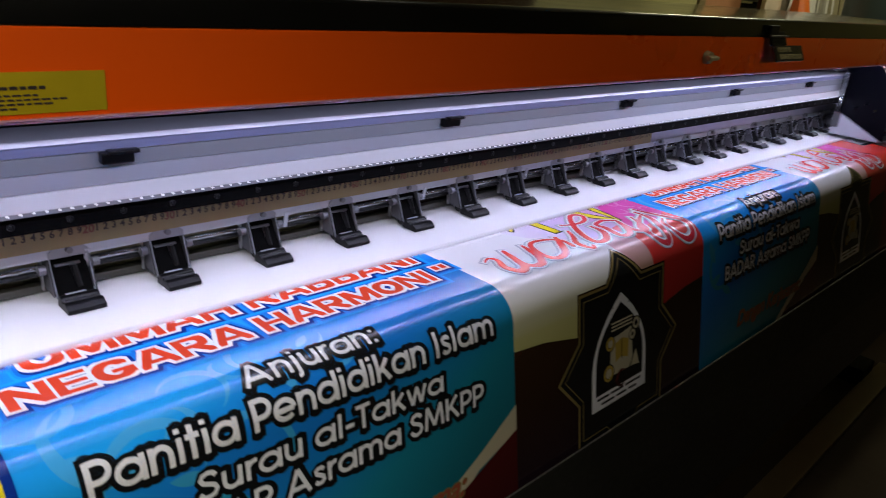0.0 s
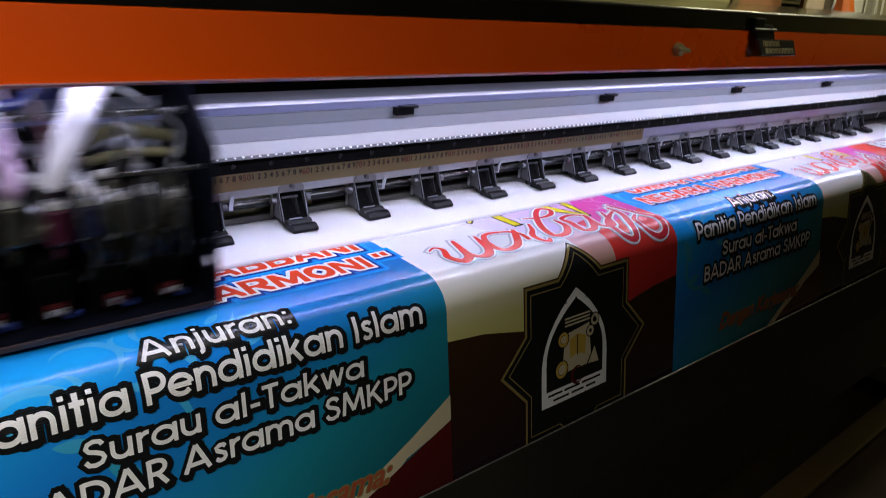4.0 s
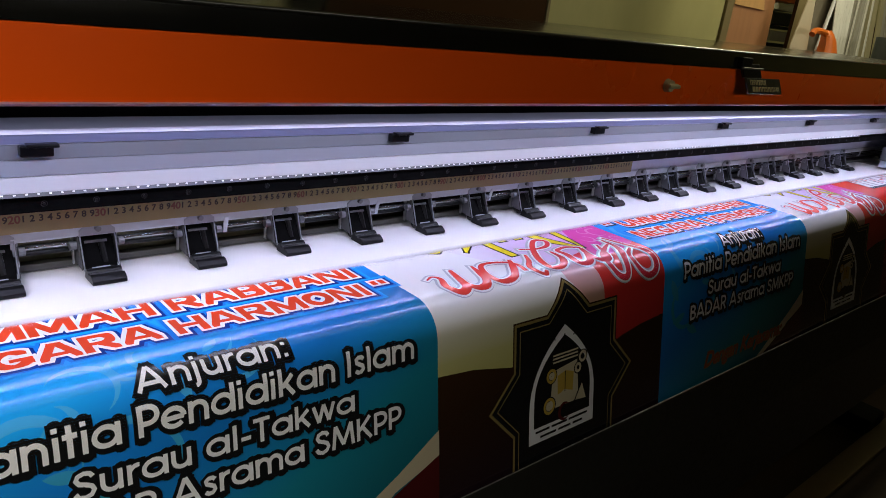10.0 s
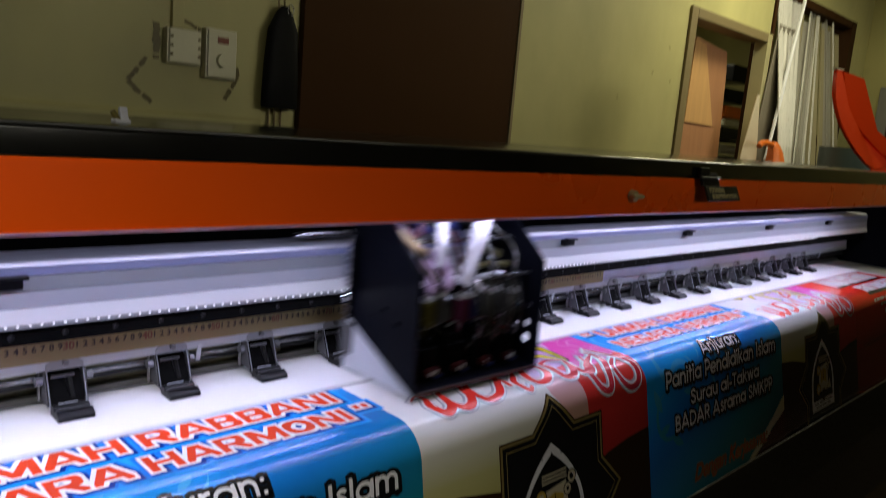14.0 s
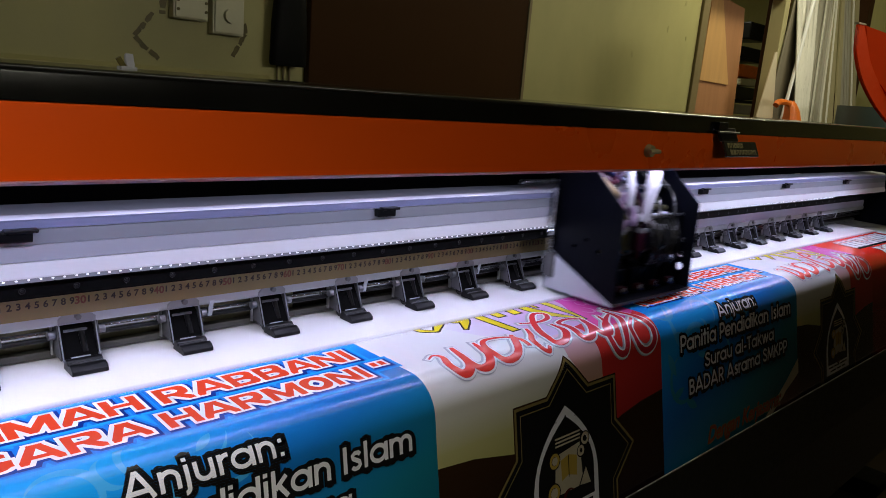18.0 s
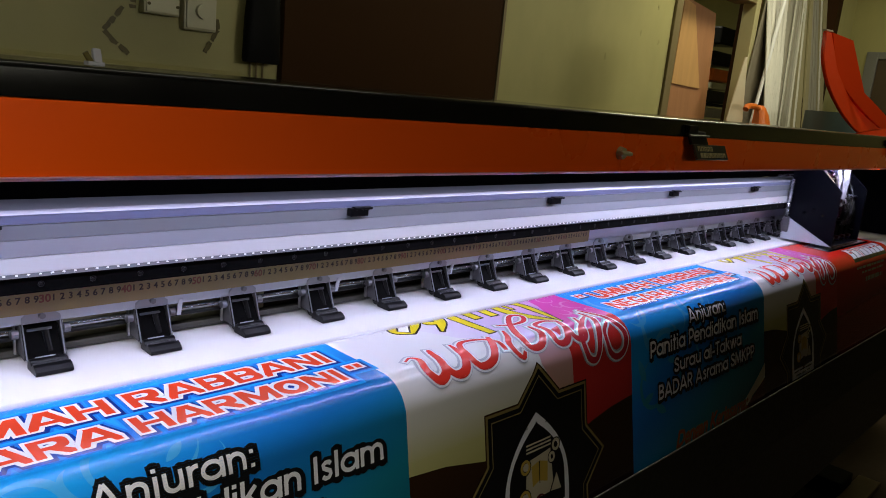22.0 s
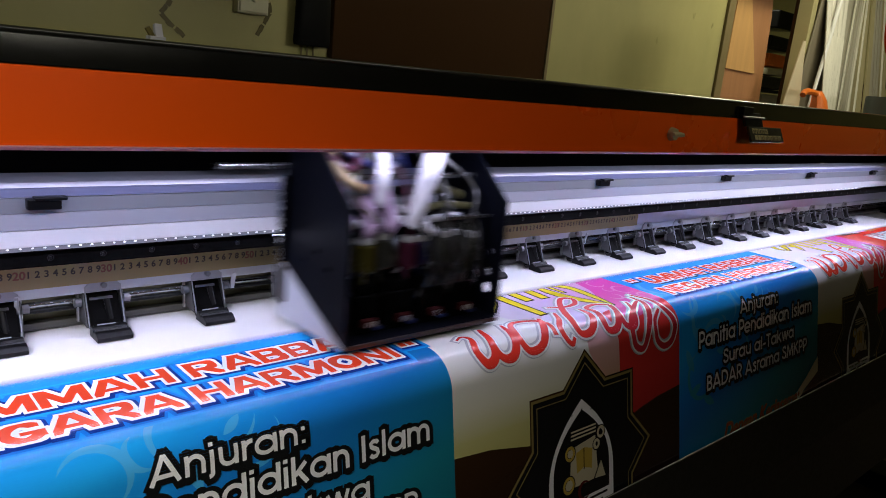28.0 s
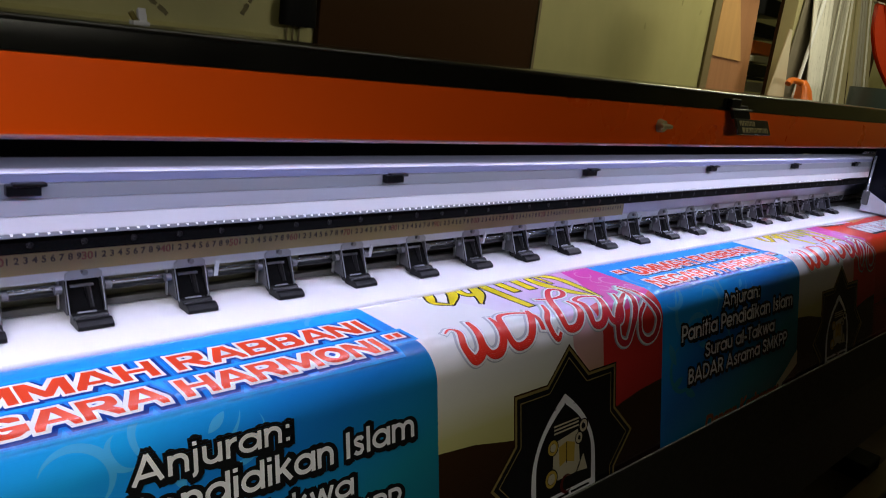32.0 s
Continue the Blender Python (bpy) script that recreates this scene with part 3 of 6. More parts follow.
for c in range(2, 150):
    x = c / 100
    if c % 10:
        ob = new("digit", glyph(str(c % 10), 0.0118, "ink_black"))
        ob.parent, ob.location = ruler, (x, 0.0005, H + 0.0185)
    else:
        ob = new("tens_mark", glyph(str(c), 0.0142, "ink_red"))
        ob.parent, ob.location = ruler, (x, 0.0005, H + 0.0175)
part("back_plate", box(XL, XR, 0.0085, 0.05, H + 0.0035, H + 0.0672), "lavender", printer, "lavender-grey metal plate behind the rollers")
part("roller_rail", extrude_x([(0.0055, H + 0.0032), (0.0055, H - 0.0080), (0.0075, H - 0.0108), (0.03, H - 0.0108), (0.03, H + 0.0032)], XL, XR), "alu_pale", printer, "aluminium rail that holds the pinch rollers")
part("lift_rod", rod((XL, 0.0150, H - 0.0212), (XR, 0.0150, H - 0.0212), 0.0036, 12), "rod_steel", printer, "chrome lifting rod", True)
part("second_rod", rod((XL, 0.018, H - 0.030), (XR, 0.018, H - 0.030), 0.0035, 10), "black", printer, "", True)
for i in range(-2, 11):
    x = 0.4786 + (i - 1) * 0.2804
    hook = extrude_x([(0.0052, -0.004), (0.0030, -0.004), (0.0070, -0.020), (0.0085, -0.029), (0.0185, -0.0295), (0.0185, -0.0275), (0.0105, -0.0275), (0.0095, -0.020)], x - 0.003, x + 0.003)
    bmesh.ops.translate(hook, verts=hook.verts, vec=(0, 0, H))
    part("rod_hook", hook, "alu_pale", printer)
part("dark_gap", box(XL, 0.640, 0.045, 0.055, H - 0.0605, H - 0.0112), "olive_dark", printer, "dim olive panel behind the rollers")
# past 0.640 the panel gets no light: that shade is in the brown
part("dark_gap", box(0.640, XR, 0.047, 0.055, H - 0.0605, H - 0.0112), "gap_brown", printer, "far stretch of the panel behind the rollers, shade put into its brown")
# platen strip; its grey takes in the shadow band behind the vinyl
part("platen_edge", box(XL, XR, 0.030, 0.0445, H - 0.0600, H - 0.0505, 0.001), "platen_dark", printer, "grey platen edge behind the vinyl, with shade in its colour")
part("platen", extrude_x([(0.25, H - 0.067), (-0.25, H - 0.067), (-0.288, H - 0.085), (-0.298, H - 0.115), (-0.328, H - 0.30), (-0.328, H - 0.42), (0.25, H - 0.42)], XL, XR + 0.3), "platen", printer)
part("front_apron", extrude_x([(-0.3620, H - 0.3515), (-0.3570, H - 0.3515), (-0.3800, H - 0.480), (-0.3800, H - 0.72), (-0.3860, H - 0.72), (-0.3860, H - 0.480)], XL, 3.2), "apron", printer, "dark apron under the banner")
part("apron_lip", rod((XL, -0.3600, H - 0.3505), (3.2, -0.3600, H - 0.3505), 0.0008, 8), "steel", printer, "bright thin metal lip", True)
for x in (-0.6, 1.3, 3.1):
    part("stand_leg", box(x - 0.06, x + 0.06, -0.2, 0.2, 0.03, H - 0.40, 0.006), "black_metal", printer)
    part("stand_foot", box(x - 0.08, x + 0.08, -0.32, 0.42, 0.0, 0.07, 0.008), "black_metal", printer)
part("foot_beam", box(0.3, 3.3, -0.398, -0.316, 0.0, 0.022, 0.004), "tan_bar", printer, "flat tan metal beam on the floor")
part("foot_rail", box(-0.6, 3.1, -0.22, -0.19, 0.07, 0.10, 0.003), "tan_bar", printer)
part("end_housing", box(3.36, 4.1, -0.20, 0.30, H - 0.45, H + 0.20, 0.01), "black_metal", printer, "black housing at the machine's end")
part("end_housing", box(-1.5, XL, -0.25, 0.30, H - 0.45, H + 0.30, 0.01), "black_metal", printer)
# on the cover: sticker, knob, latch and nameplate
st = part("warning_sticker", box(-0.045, 0.1345, -0.2512, -0.2502, H + 0.2155, H + 0.2465), "yellow", printer, "glossy yellow warning sticker with small print")
bars = bmesh.new()
for z, x0, x1, h in [(0.2405, 0.02, 0.032, 0.0028), (0.2405, 0.046, 0.058, 0.0028), (0.2350, 0.00, 0.090, 0.0024), (0.2295, -0.035, 0.085, 0.0014), (0.2262, -0.035, 0.105, 0.0014), (0.2230, -0.035, 0.095, 0.0014), (0.2198, -0.035, 0.070, 0.0014)]:
    x = x0
    while x < x1 - 0.002:
        w = 0.0035 + 0.003 * random.random()
        bm_box(bars, x, min(x + w, x1), -0.2517, -0.2511, H + z - h / 2, H + z + h / 2)
        x += w + 0.0014
part("small_print", bars, "ink_black", st)
k = part("cover_knob", rod((1.171, -0.250, H + 0.2440), (1.171, -0.260, H + 0.2440), 0.012, 20, 0.010), "plate_ink", printer, "bronze metal knob on the cover", True)
part("knob_cap", extrude_x([(-0.2595, H + 0.239), (-0.2595, H + 0.2490), (-0.268, H + 0.2465), (-0.268, H + 0.2410)], 1.155, 1.188, 0.002), "plate_ink", k)
def hung(bm, turn=-24):
    """Tilt about the lid's front edge, so that the foot stands off."""
    bmesh.ops.rotate(bm, verts=bm.verts, cent=(0, -0.2525, H + 0.290), matrix=Matrix.Rotation(radians(turn), 3, "X"))
    return bm


lt = part("latch", box(1.400, 1.440, -0.262, -0.2525, H + 0.286, H + 0.303, 0.002), "black", printer, "black latch hanging from the lid")
part("latch_arm", hung(box(1.404, 1.478, -0.2590, -0.2530, H + 0.262, H + 0.290, 0.002)), "black", lt)
part("latch_pin", hung(rod((1.398, -0.2610, H + 0.2790), (1.484, -0.2610, H + 0.2790), 0.0022, 8)), "dark_steel", lt)
npl = part("nameplate", hung(box(1.412, 1.556, -0.2590, -0.2540, H + 0.2300, H + 0.2615, 0.0012)), "plate", printer, "dark nameplate with raised worn lettering")
nb = bmesh.new()
for row, (za, zb) in enumerate([(0.2475, 0.2575), (0.2340, 0.2440)]):
    x = 1.424 if row == 0 else 1.430
    while x < (1.490 if row == 0 else 1.540):
        w = 0.008 + 0.004 * random.random()
        if row == 0 or x > 1.446:
            bm_box(nb, x, x + w * 0.3, -0.2598, -0.2588, H + za, H + zb)
            bm_box(nb, x + w * 0.3, x + w, -0.2598, -0.2588, H + zb - 0.003, H + zb)
            bm_box(nb, x + w * 0.7, x + w, -0.2598, -0.2588, H + za, H + zb - 0.0035)
        else:
            bm_box(nb, x, x + w, -0.2598, -0.2588, H + za, H + zb)
        x += w + 0.003
part("raised_lettering", hung(nb), "plate_ink", npl)
lt2 = part("latch", box(2.88, 2.95, -0.266, -0.2525, H + 0.286, H + 0.308, 0.002), "black", printer, "black latch hanging from the lid")
part("latch_arm", box(2.90, 2.98, -0.262, -0.2505, H + 0.258, H + 0.287, 0.002), "black", lt2)

# clips on the beam
for i in range(-1, 6):
    x = 0.2174 + i * 0.5224
    c = part("cable_clip", box(x - 0.020, x + 0.015, -0.066, -0.054, H + 0.1155, H + 0.1285, 0.002), "black", printer, "black plastic clip")
    part("clip_cap", box(x - 0.014, x + 0.020, -0.070, -0.058, H + 0.1265, H + 0.1310, 0.0015), "black", c)

# pinch rollers
def pinch_roller():
    r = thing("pinch_roller", "black pinch roller lever on a steel bracket, pressed on the vinyl", "pinch roller", group="pinch rollers along the rail")
    b = bmesh.new()
    prof = [(-0.0225, -0.009), (-0.0225, -0.002), (-0.0125, 0.0068), (0.0125, 0.0068), (0.0225, -0.002), (0.0225, -0.009)]
    f = b.faces.new([b.verts.new((x, -0.0125, z)) for x, z in prof])
    ex = bmesh.ops.extrude_face_region(b, geom=[f])
    bmesh.ops.translate(b, verts=[v for v in ex["geom"] if isinstance(v, bmesh.types.BMVert)], vec=(0, -0.0025, 0))
    part("bracket_plate", b, "bracket_pale", r)
    part("bolt", rod((0, -0.014, 0), (0, -0.020, 0), 0.0040, 8), "dark_steel", r)
    for s in (-1, 1):
        part("bracket_arm", extrude_x([(-0.0152, -0.009), (-0.0137, -0.009), (-0.0320, -0.052), (-0.0335, -0.052)], s * 0.0218 - 0.0007, s * 0.0218 + 0.0007), "bracket_pale", r)
        part("side_plate", extrude_x([(-0.0135, -0.0095), (0.0060, -0.0120), (0.0030, -0.0480), (-0.0300, -0.0515)], s * 0.0238 - 0.0006, s * 0.0238 + 0.0006), "bracket_grey", r)
        part("rear_arm", extrude_x([(-0.004, -0.014), (0.002, -0.014), (-0.001, -0.050), (-0.006, -0.050)], s * 0.0275 - 0.001, s * 0.0275 + 0.001), "steel", r)
        part("axle_nut", rod((s * 0.026, -0.012, -0.022), (s * 0.034, -0.012, -0.022), 0.006, 10), "dark_steel", r, smooth=True)
    part("lever", extrude_x([(-0.008, -0.0125), (0.004, -0.014), (-0.016, -0.056), (-0.034, -0.053)], -0.0200, 0.0200, 0.001), "dull_black", r)
    part("lever_bar", box(-0.016, 0.012, -0.0150, -0.0120, -0.020, -0.017, 0.0005), "dark_steel", r)
    part("spring", rod((0.004, -0.016, -0.02), (0.006, -0.026, -0.045), 0.004, 8), "black", r)
    part("pad", extrude_x([(-0.030, -0.0615), (-0.031, -0.0500), (-0.037, -0.0472), (-0.0415, -0.0485), (-0.0450, -0.0525), (-0.0485, -0.0525), (-0.0520, -0.0500), (-0.0570, -0.0515), (-0.0635, -0.0560), (-0.0640, -0.0600), (-0.0620, -0.0618)], -0.0215, 0.0215, 0.0008), "black", r, "ribbed black thumb pad")
    part("pad_wire", box(-0.013, 0.010, -0.0335, -0.0320, -0.0490, -0.0474, 0.0004), "alu_pale", r, "thin bright wire")
    part("pad_rib", box(-0.020, 0.020, -0.0480, -0.0455, -0.0530, -0.0506, 0.0006), "dark_steel", r)
    part("wheel", rod((-0.015, -0.018, -0.0525), (0.015, -0.018, -0.0525), 0.0100, 14), "rubber", r, smooth=True)
    return r


first = pinch_roller()
first.location = (0.2964 - 4 * 0.14018, 0.0185, H)
for i in range(-3, 19):
    copy_thing(first, pose(0.2964 + i * 0.14018 + (0.0205 if i < 0 else 0), 0.0185, H))

# ---- the carriage ----
carriage = thing("print_carriage", "black print head carriage with ink tubes and dampers", "print carriage", (2.6, 0, H))
CW = 0.284
side = [(-0.060, 0.207), (-0.135, 0.207), (-0.155, 0.190), (-0.221, 0.130), (-0.2235, -0.053), (-0.212, -0.047), (-0.066, 0.026)]
part("side_plate", plate_with_holes(side, [(-0.1475, 0.0607, 0.0045), (-0.1193, 0.0440, 0.004), (-0.1773, 0.0440, 0.0045)], 0.0, 0.004), "black_metal", carriage, "black eight-sided plate")
full = [(-0.060, 0.207), (-0.135, 0.207), (-0.155, 0.190), (-0.221, 0.130), (-0.2235, -0.053), (-0.060, -0.053)]
part("side_plate", plate_with_holes(full, [(-0.197, -0.008, 0.0085), (-0.1727, 0.008, 0.0065), (-0.197, 0.018, 0.0065), (-0.168, 0.063, 0.005), (-0.168, 0.036, 0.004), (-0.1987, 0.050, 0.005), (-0.138, 0.082, 0.004)], CW - 0.004, CW), "black_metal", carriage, "black eight-sided plate with round holes")
part("wedge_guard", extrude_x([(-0.064, 0.0255), (-0.207, -0.046), (-0.223, -0.0535), (-0.058, -0.0535)], -0.004, 0.001), "alu_pale", carriage, "pale metal guard")
part("base_plate", box(0.004, CW - 0.004, -0.2230, -0.055, -0.0545, -0.048, 0.001), "black_metal", carriage)
part("front_lip", box(0.002, CW - 0.002, -0.2255, -0.2220, -0.0548, -0.0485, 0.001), "lip_brown", carriage, "reddish-brown front edge")
part("back_bracket", box(0.006, CW - 0.006, -0.085, -0.079, -0.048, 0.10), "black_metal", carriage)
part("slide_arm", box(-0.10, 0.01, -0.064, -0.048, 0.158, 0.166, 0.002), "chrome", carriage, "bare metal arm on the beam")
part("slide_block", box(-0.010, 0.0, -0.072, -0.060, 0.028, 0.150, 0.003), "dull_black", carriage, "black bearing block")
part("slide_strip", box(-0.0135, -0.0105, -0.0735, -0.0655, 0.020, 0.152, 0.0008), "chrome", carriage, "thin bright upright strip")
part("slide_foot", box(-0.010, -0.001, -0.080, -0.056, -0.030, 0.022, 0.003), "bracket_grey", carriage)
part("cross_bar", box(0.004, CW - 0.004, -0.150, -0.140, 0.156, 0.163, 0.001), "chrome", carriage, "bright cross bar")
part("cross_bar", box(0.19, CW - 0.004, -0.193, -0.188, 0.102, 0.107, 0.001), "chrome", carriage, "bright cross bar")
rng = random.Random(5)
# four print heads with red tags
for i, x in enumerate((0.055, 0.114, 0.174, 0.232)):
    hd = part("print_head", box(x - 0.021, x + 0.021, -0.196, -0.105, -0.048, 0.006, 0.003), "dull_black", carriage, "black print head")
    part("head_cover", box(x - 0.016, x + 0.016, -0.190, -0.125, 0.006, 0.020, 0.003), "dull_black", hd)
    tag = part("head_tag", box(x - 0.009, x + 0.009, -0.2085, -0.1965, -0.035, -0.025, 0.001), "tag_red", carriage, "small red tag with a white mark")
    mark = bmesh.new()
    if i == 2:
        letters_on(mark, "Y", 0.012, x - 0.003, -0.2087, -0.0345)
    else:
        for k in range(3):
            bm_box(mark, x - 0.007 + 0.005 * k, x - 0.0035 + 0.005 * k, -0.2092, -0.2086, -0.0340 + 0.002 * (k % 2), -0.0265)
    part("tag_mark", mark, "tag_white", tag)
    part("head_plug", box(x + 0.010, x + 0.019, -0.206, -0.1965, -0.0415, -0.0365, 0.001), "plug_blue", carriage, "small blue plug")
    ribbon = [(x + 0.004 * (i % 2), -0.150, 0.018), (x - 0.006, -0.175, 0.040), (x + 0.006, -0.150, 0.075), (x, -0.110, 0.10)]
    rb = bmesh.new()
    pts = smooth_curve(ribbon, 5)
    va = [(rb.verts.new(q + Vector((-0.008, 0, 0))), rb.verts.new(q + Vector((0.008, 0, 0))), rb.verts.new(q + Vector((0.008, 0.001, 0.001))), rb.verts.new(q + Vector((-0.008, 0.001, 0.001)))) for q in pts]
    for p0, p1 in zip(va, va[1:]):
        for k in range(4):
            rb.faces.new((p0[k], p0[(k + 1) % 4], p1[(k + 1) % 4], p1[k]))
    part("ribbon_cable", rb, "damper", carriage, "flat dark ribbon cable", True)
# ink dampers with caps and thin tubes
for i, (x, ink_m) in enumerate(zip((0.030, 0.052, 0.088, 0.127, 0.160, 0.192, 0.222, 0.250), ("ink_yellow", "ink_yellow", "damper", "ink_magenta", "ink_cyan", "damper", "damper", "ink_dark"))):
    y = -0.172 - 0.012 * (i % 2)
    zt = 0.070 + 0.008 * rng.random()
    b = bm_box(bmesh.new(), x - 0.010, x + 0.010, y - 0.011, y + 0.011, 0.036, zt, 0.003)
    bm_rod(b, (x, y, 0.040), (x, y, 0.014), 0.0055, 10, 0.002)
    d = part("damper", b, ink_m, carriage, "ink damper box")
    part("damper_cap", box(x - 0.009, x + 0.009, y - 0.009, y + 0.009, zt, zt + 0.009, 0.002), "tube", d, "milky cap")
    top = (0.075 + 0.085 * i / 7, -0.140, 0.215)
    pts = smooth_curve([(x, y, zt + 0.006), (x + 0.012 * rng.uniform(-1, 1), y - 0.006, 0.105), (x - 0.01 + 0.02 * rng.random(), y + 0.020, 0.15), top], 6)
    part("ink_tube", bm_tube(bmesh.new(), pts, 0.0030, 8), ("pinkwrap", "ink_yellow", "pinkwrap", "ink_magenta", "ink_cyan", "damper", "ink_dark", "ink_dark")[i], carriage, smooth=True)
    part("ink_tube", bm_tube(bmesh.new(), smooth_curve([(x, y + 0.01, 0.040), (x + 0.008 * rng.uniform(-1, 1), y + 0.022, 0.025), (x, -0.140, 0.016)], 4), 0.0026, 8), "tube", carriage, smooth=True)


def sleeve(x0, z0, x1, z1, w0, w1, m_, seed):
    """A crumpled plastic sleeve from its top to its lower end."""
    r_ = random.Random(seed)
    b = bmesh.new()
    n = 16
    rings = []
    for i in range(n + 1):
        t = i / n
        q = Vector((x0 + (x1 - x0) * t + 0.006 * math.sin(3 * t + seed), -0.160 - 0.028 * math.sin(1.6 * t), z0 + (z1 - z0) * t))
        w = w0 + (w1 - w0) * t + 0.003 * math.sin(11 * t + seed) + 0.002 * r_.uniform(-1, 1)
        rings.append([b.verts.new(q + Vector((w / 2 * math.cos(a) * (1 + 0.10 * math.sin(3 * a + 4 * t)), 0.30 * w * math.sin(a) + 0.0015 * math.sin(5 * a + 7 * t), 0.004 * math.sin(3 * a + i)))) for a in [2 * math.pi * k / 14 for k in range(14)]])
    for r0, r1 in zip(rings, rings[1:]):
        for k in range(14):
            b.faces.new((r0[k], r0[(k + 1) % 14], r1[(k + 1) % 14], r1[k]))
    b.faces.new(rings[0][::-1]), b.faces.new(rings[-1])
    return part("tube_sleeve", b, m_, carriage, "crumpled milky plastic sleeve round ink tubes", True)


sleeve(0.066, 0.238, 0.074, 0.130, 0.024, 0.018, "wrap", 1)
sleeve(0.186, 0.238, 0.132, 0.098, 0.042, 0.026, "wrap", 2)
sleeve(0.140, 0.120, 0.160, 0.085, 0.030, 0.020, "wrap", 4)
sleeve(0.092, 0.150, 0.084, 0.092, 0.024, 0.018, "pinkwrap", 5)
sleeve(0.060, 0.135, 0.050, 0.088, 0.026, 0.018, "pinkwrap", 6)
# pipes and bars at the back, seen between the plates
for i, (pts, r, m_) in enumerate(((((0.165, -0.150, 0.128), (0.205, -0.140, 0.140), (0.268, -0.130, 0.126)), 0.008, "olive_tube"), (((0.150, -0.160, 0.108), (0.210, -0.150, 0.116), (0.270, -0.150, 0.112)), 0.006, "olive_tube"), (((0.02, -0.14, 0.215), (0.05, -0.165, 0.185), (0.11, -0.155, 0.176), (0.14, -0.14, 0.21)), 0.006, "ink_cyan"), (((0.006, -0.13, 0.21), (0.022, -0.17, 0.165), (0.045, -0.172, 0.150), (0.09, -0.13, 0.14)), 0.007, "tan_bar"), (((0.008, -0.15, 0.19), (0.03, -0.175, 0.175), (0.05, -0.16, 0.20)), 0.005, "ink_magenta"))):
    part("pipe", bm_tube(bmesh.new(), smooth_curve(pts, 6), r, 10), m_, carriage, smooth=True)
for i in range(8):
    x = 0.150 + 0.015 * i
    part("wire", bm_tube(bmesh.new(), smooth_curve([(x, -0.188, 0.098), (x + 0.008 * rng.uniform(-1, 1), -0.203, 0.06), (x + 0.01 * rng.uniform(-1, 1), -0.198, 0.02), (x, -0.185, -0.01)], 5), 0.0022, 6), ("ink_dark", "damper", "plate", "ink_dark")[i % 4], carriage, smooth=True)
for i in range(7):
    x = 0.03 + 0.036 * i
    part("manifold_fitting", rod((x, -0.172, 0.096 + 0.005 * (i % 3)), (x + 0.010, -0.186, 0.106), 0.0055, 10), ("tube", "dark_steel", "tube", "damper", "tube", "dark_steel", "dark_steel")[i], carriage, smooth=True)

# ---- banner ----
ZM, Y0, Y1, RB, TH = H - 0.063, -0.06, -0.25, 0.055, radians(79)


def on_path(s):
    """Place and slope on the way of the vinyl, s metres from y = Y0: flat, round the bend, down the front."""
    s1 = Y0 - Y1
    if s < s1:
        return Y0 - s, ZM, 0.0
    if s < s1 + RB * TH:
        a = (s - s1) / RB
        return Y1 - RB * math.sin(a), ZM - RB * (1 - math.cos(a)), a
    d = s - s1 - RB * TH
    return Y1 - RB * math.sin(TH) - d * math.cos(TH), ZM - RB * (1 - math.cos(TH)) - d * math.sin(TH), TH


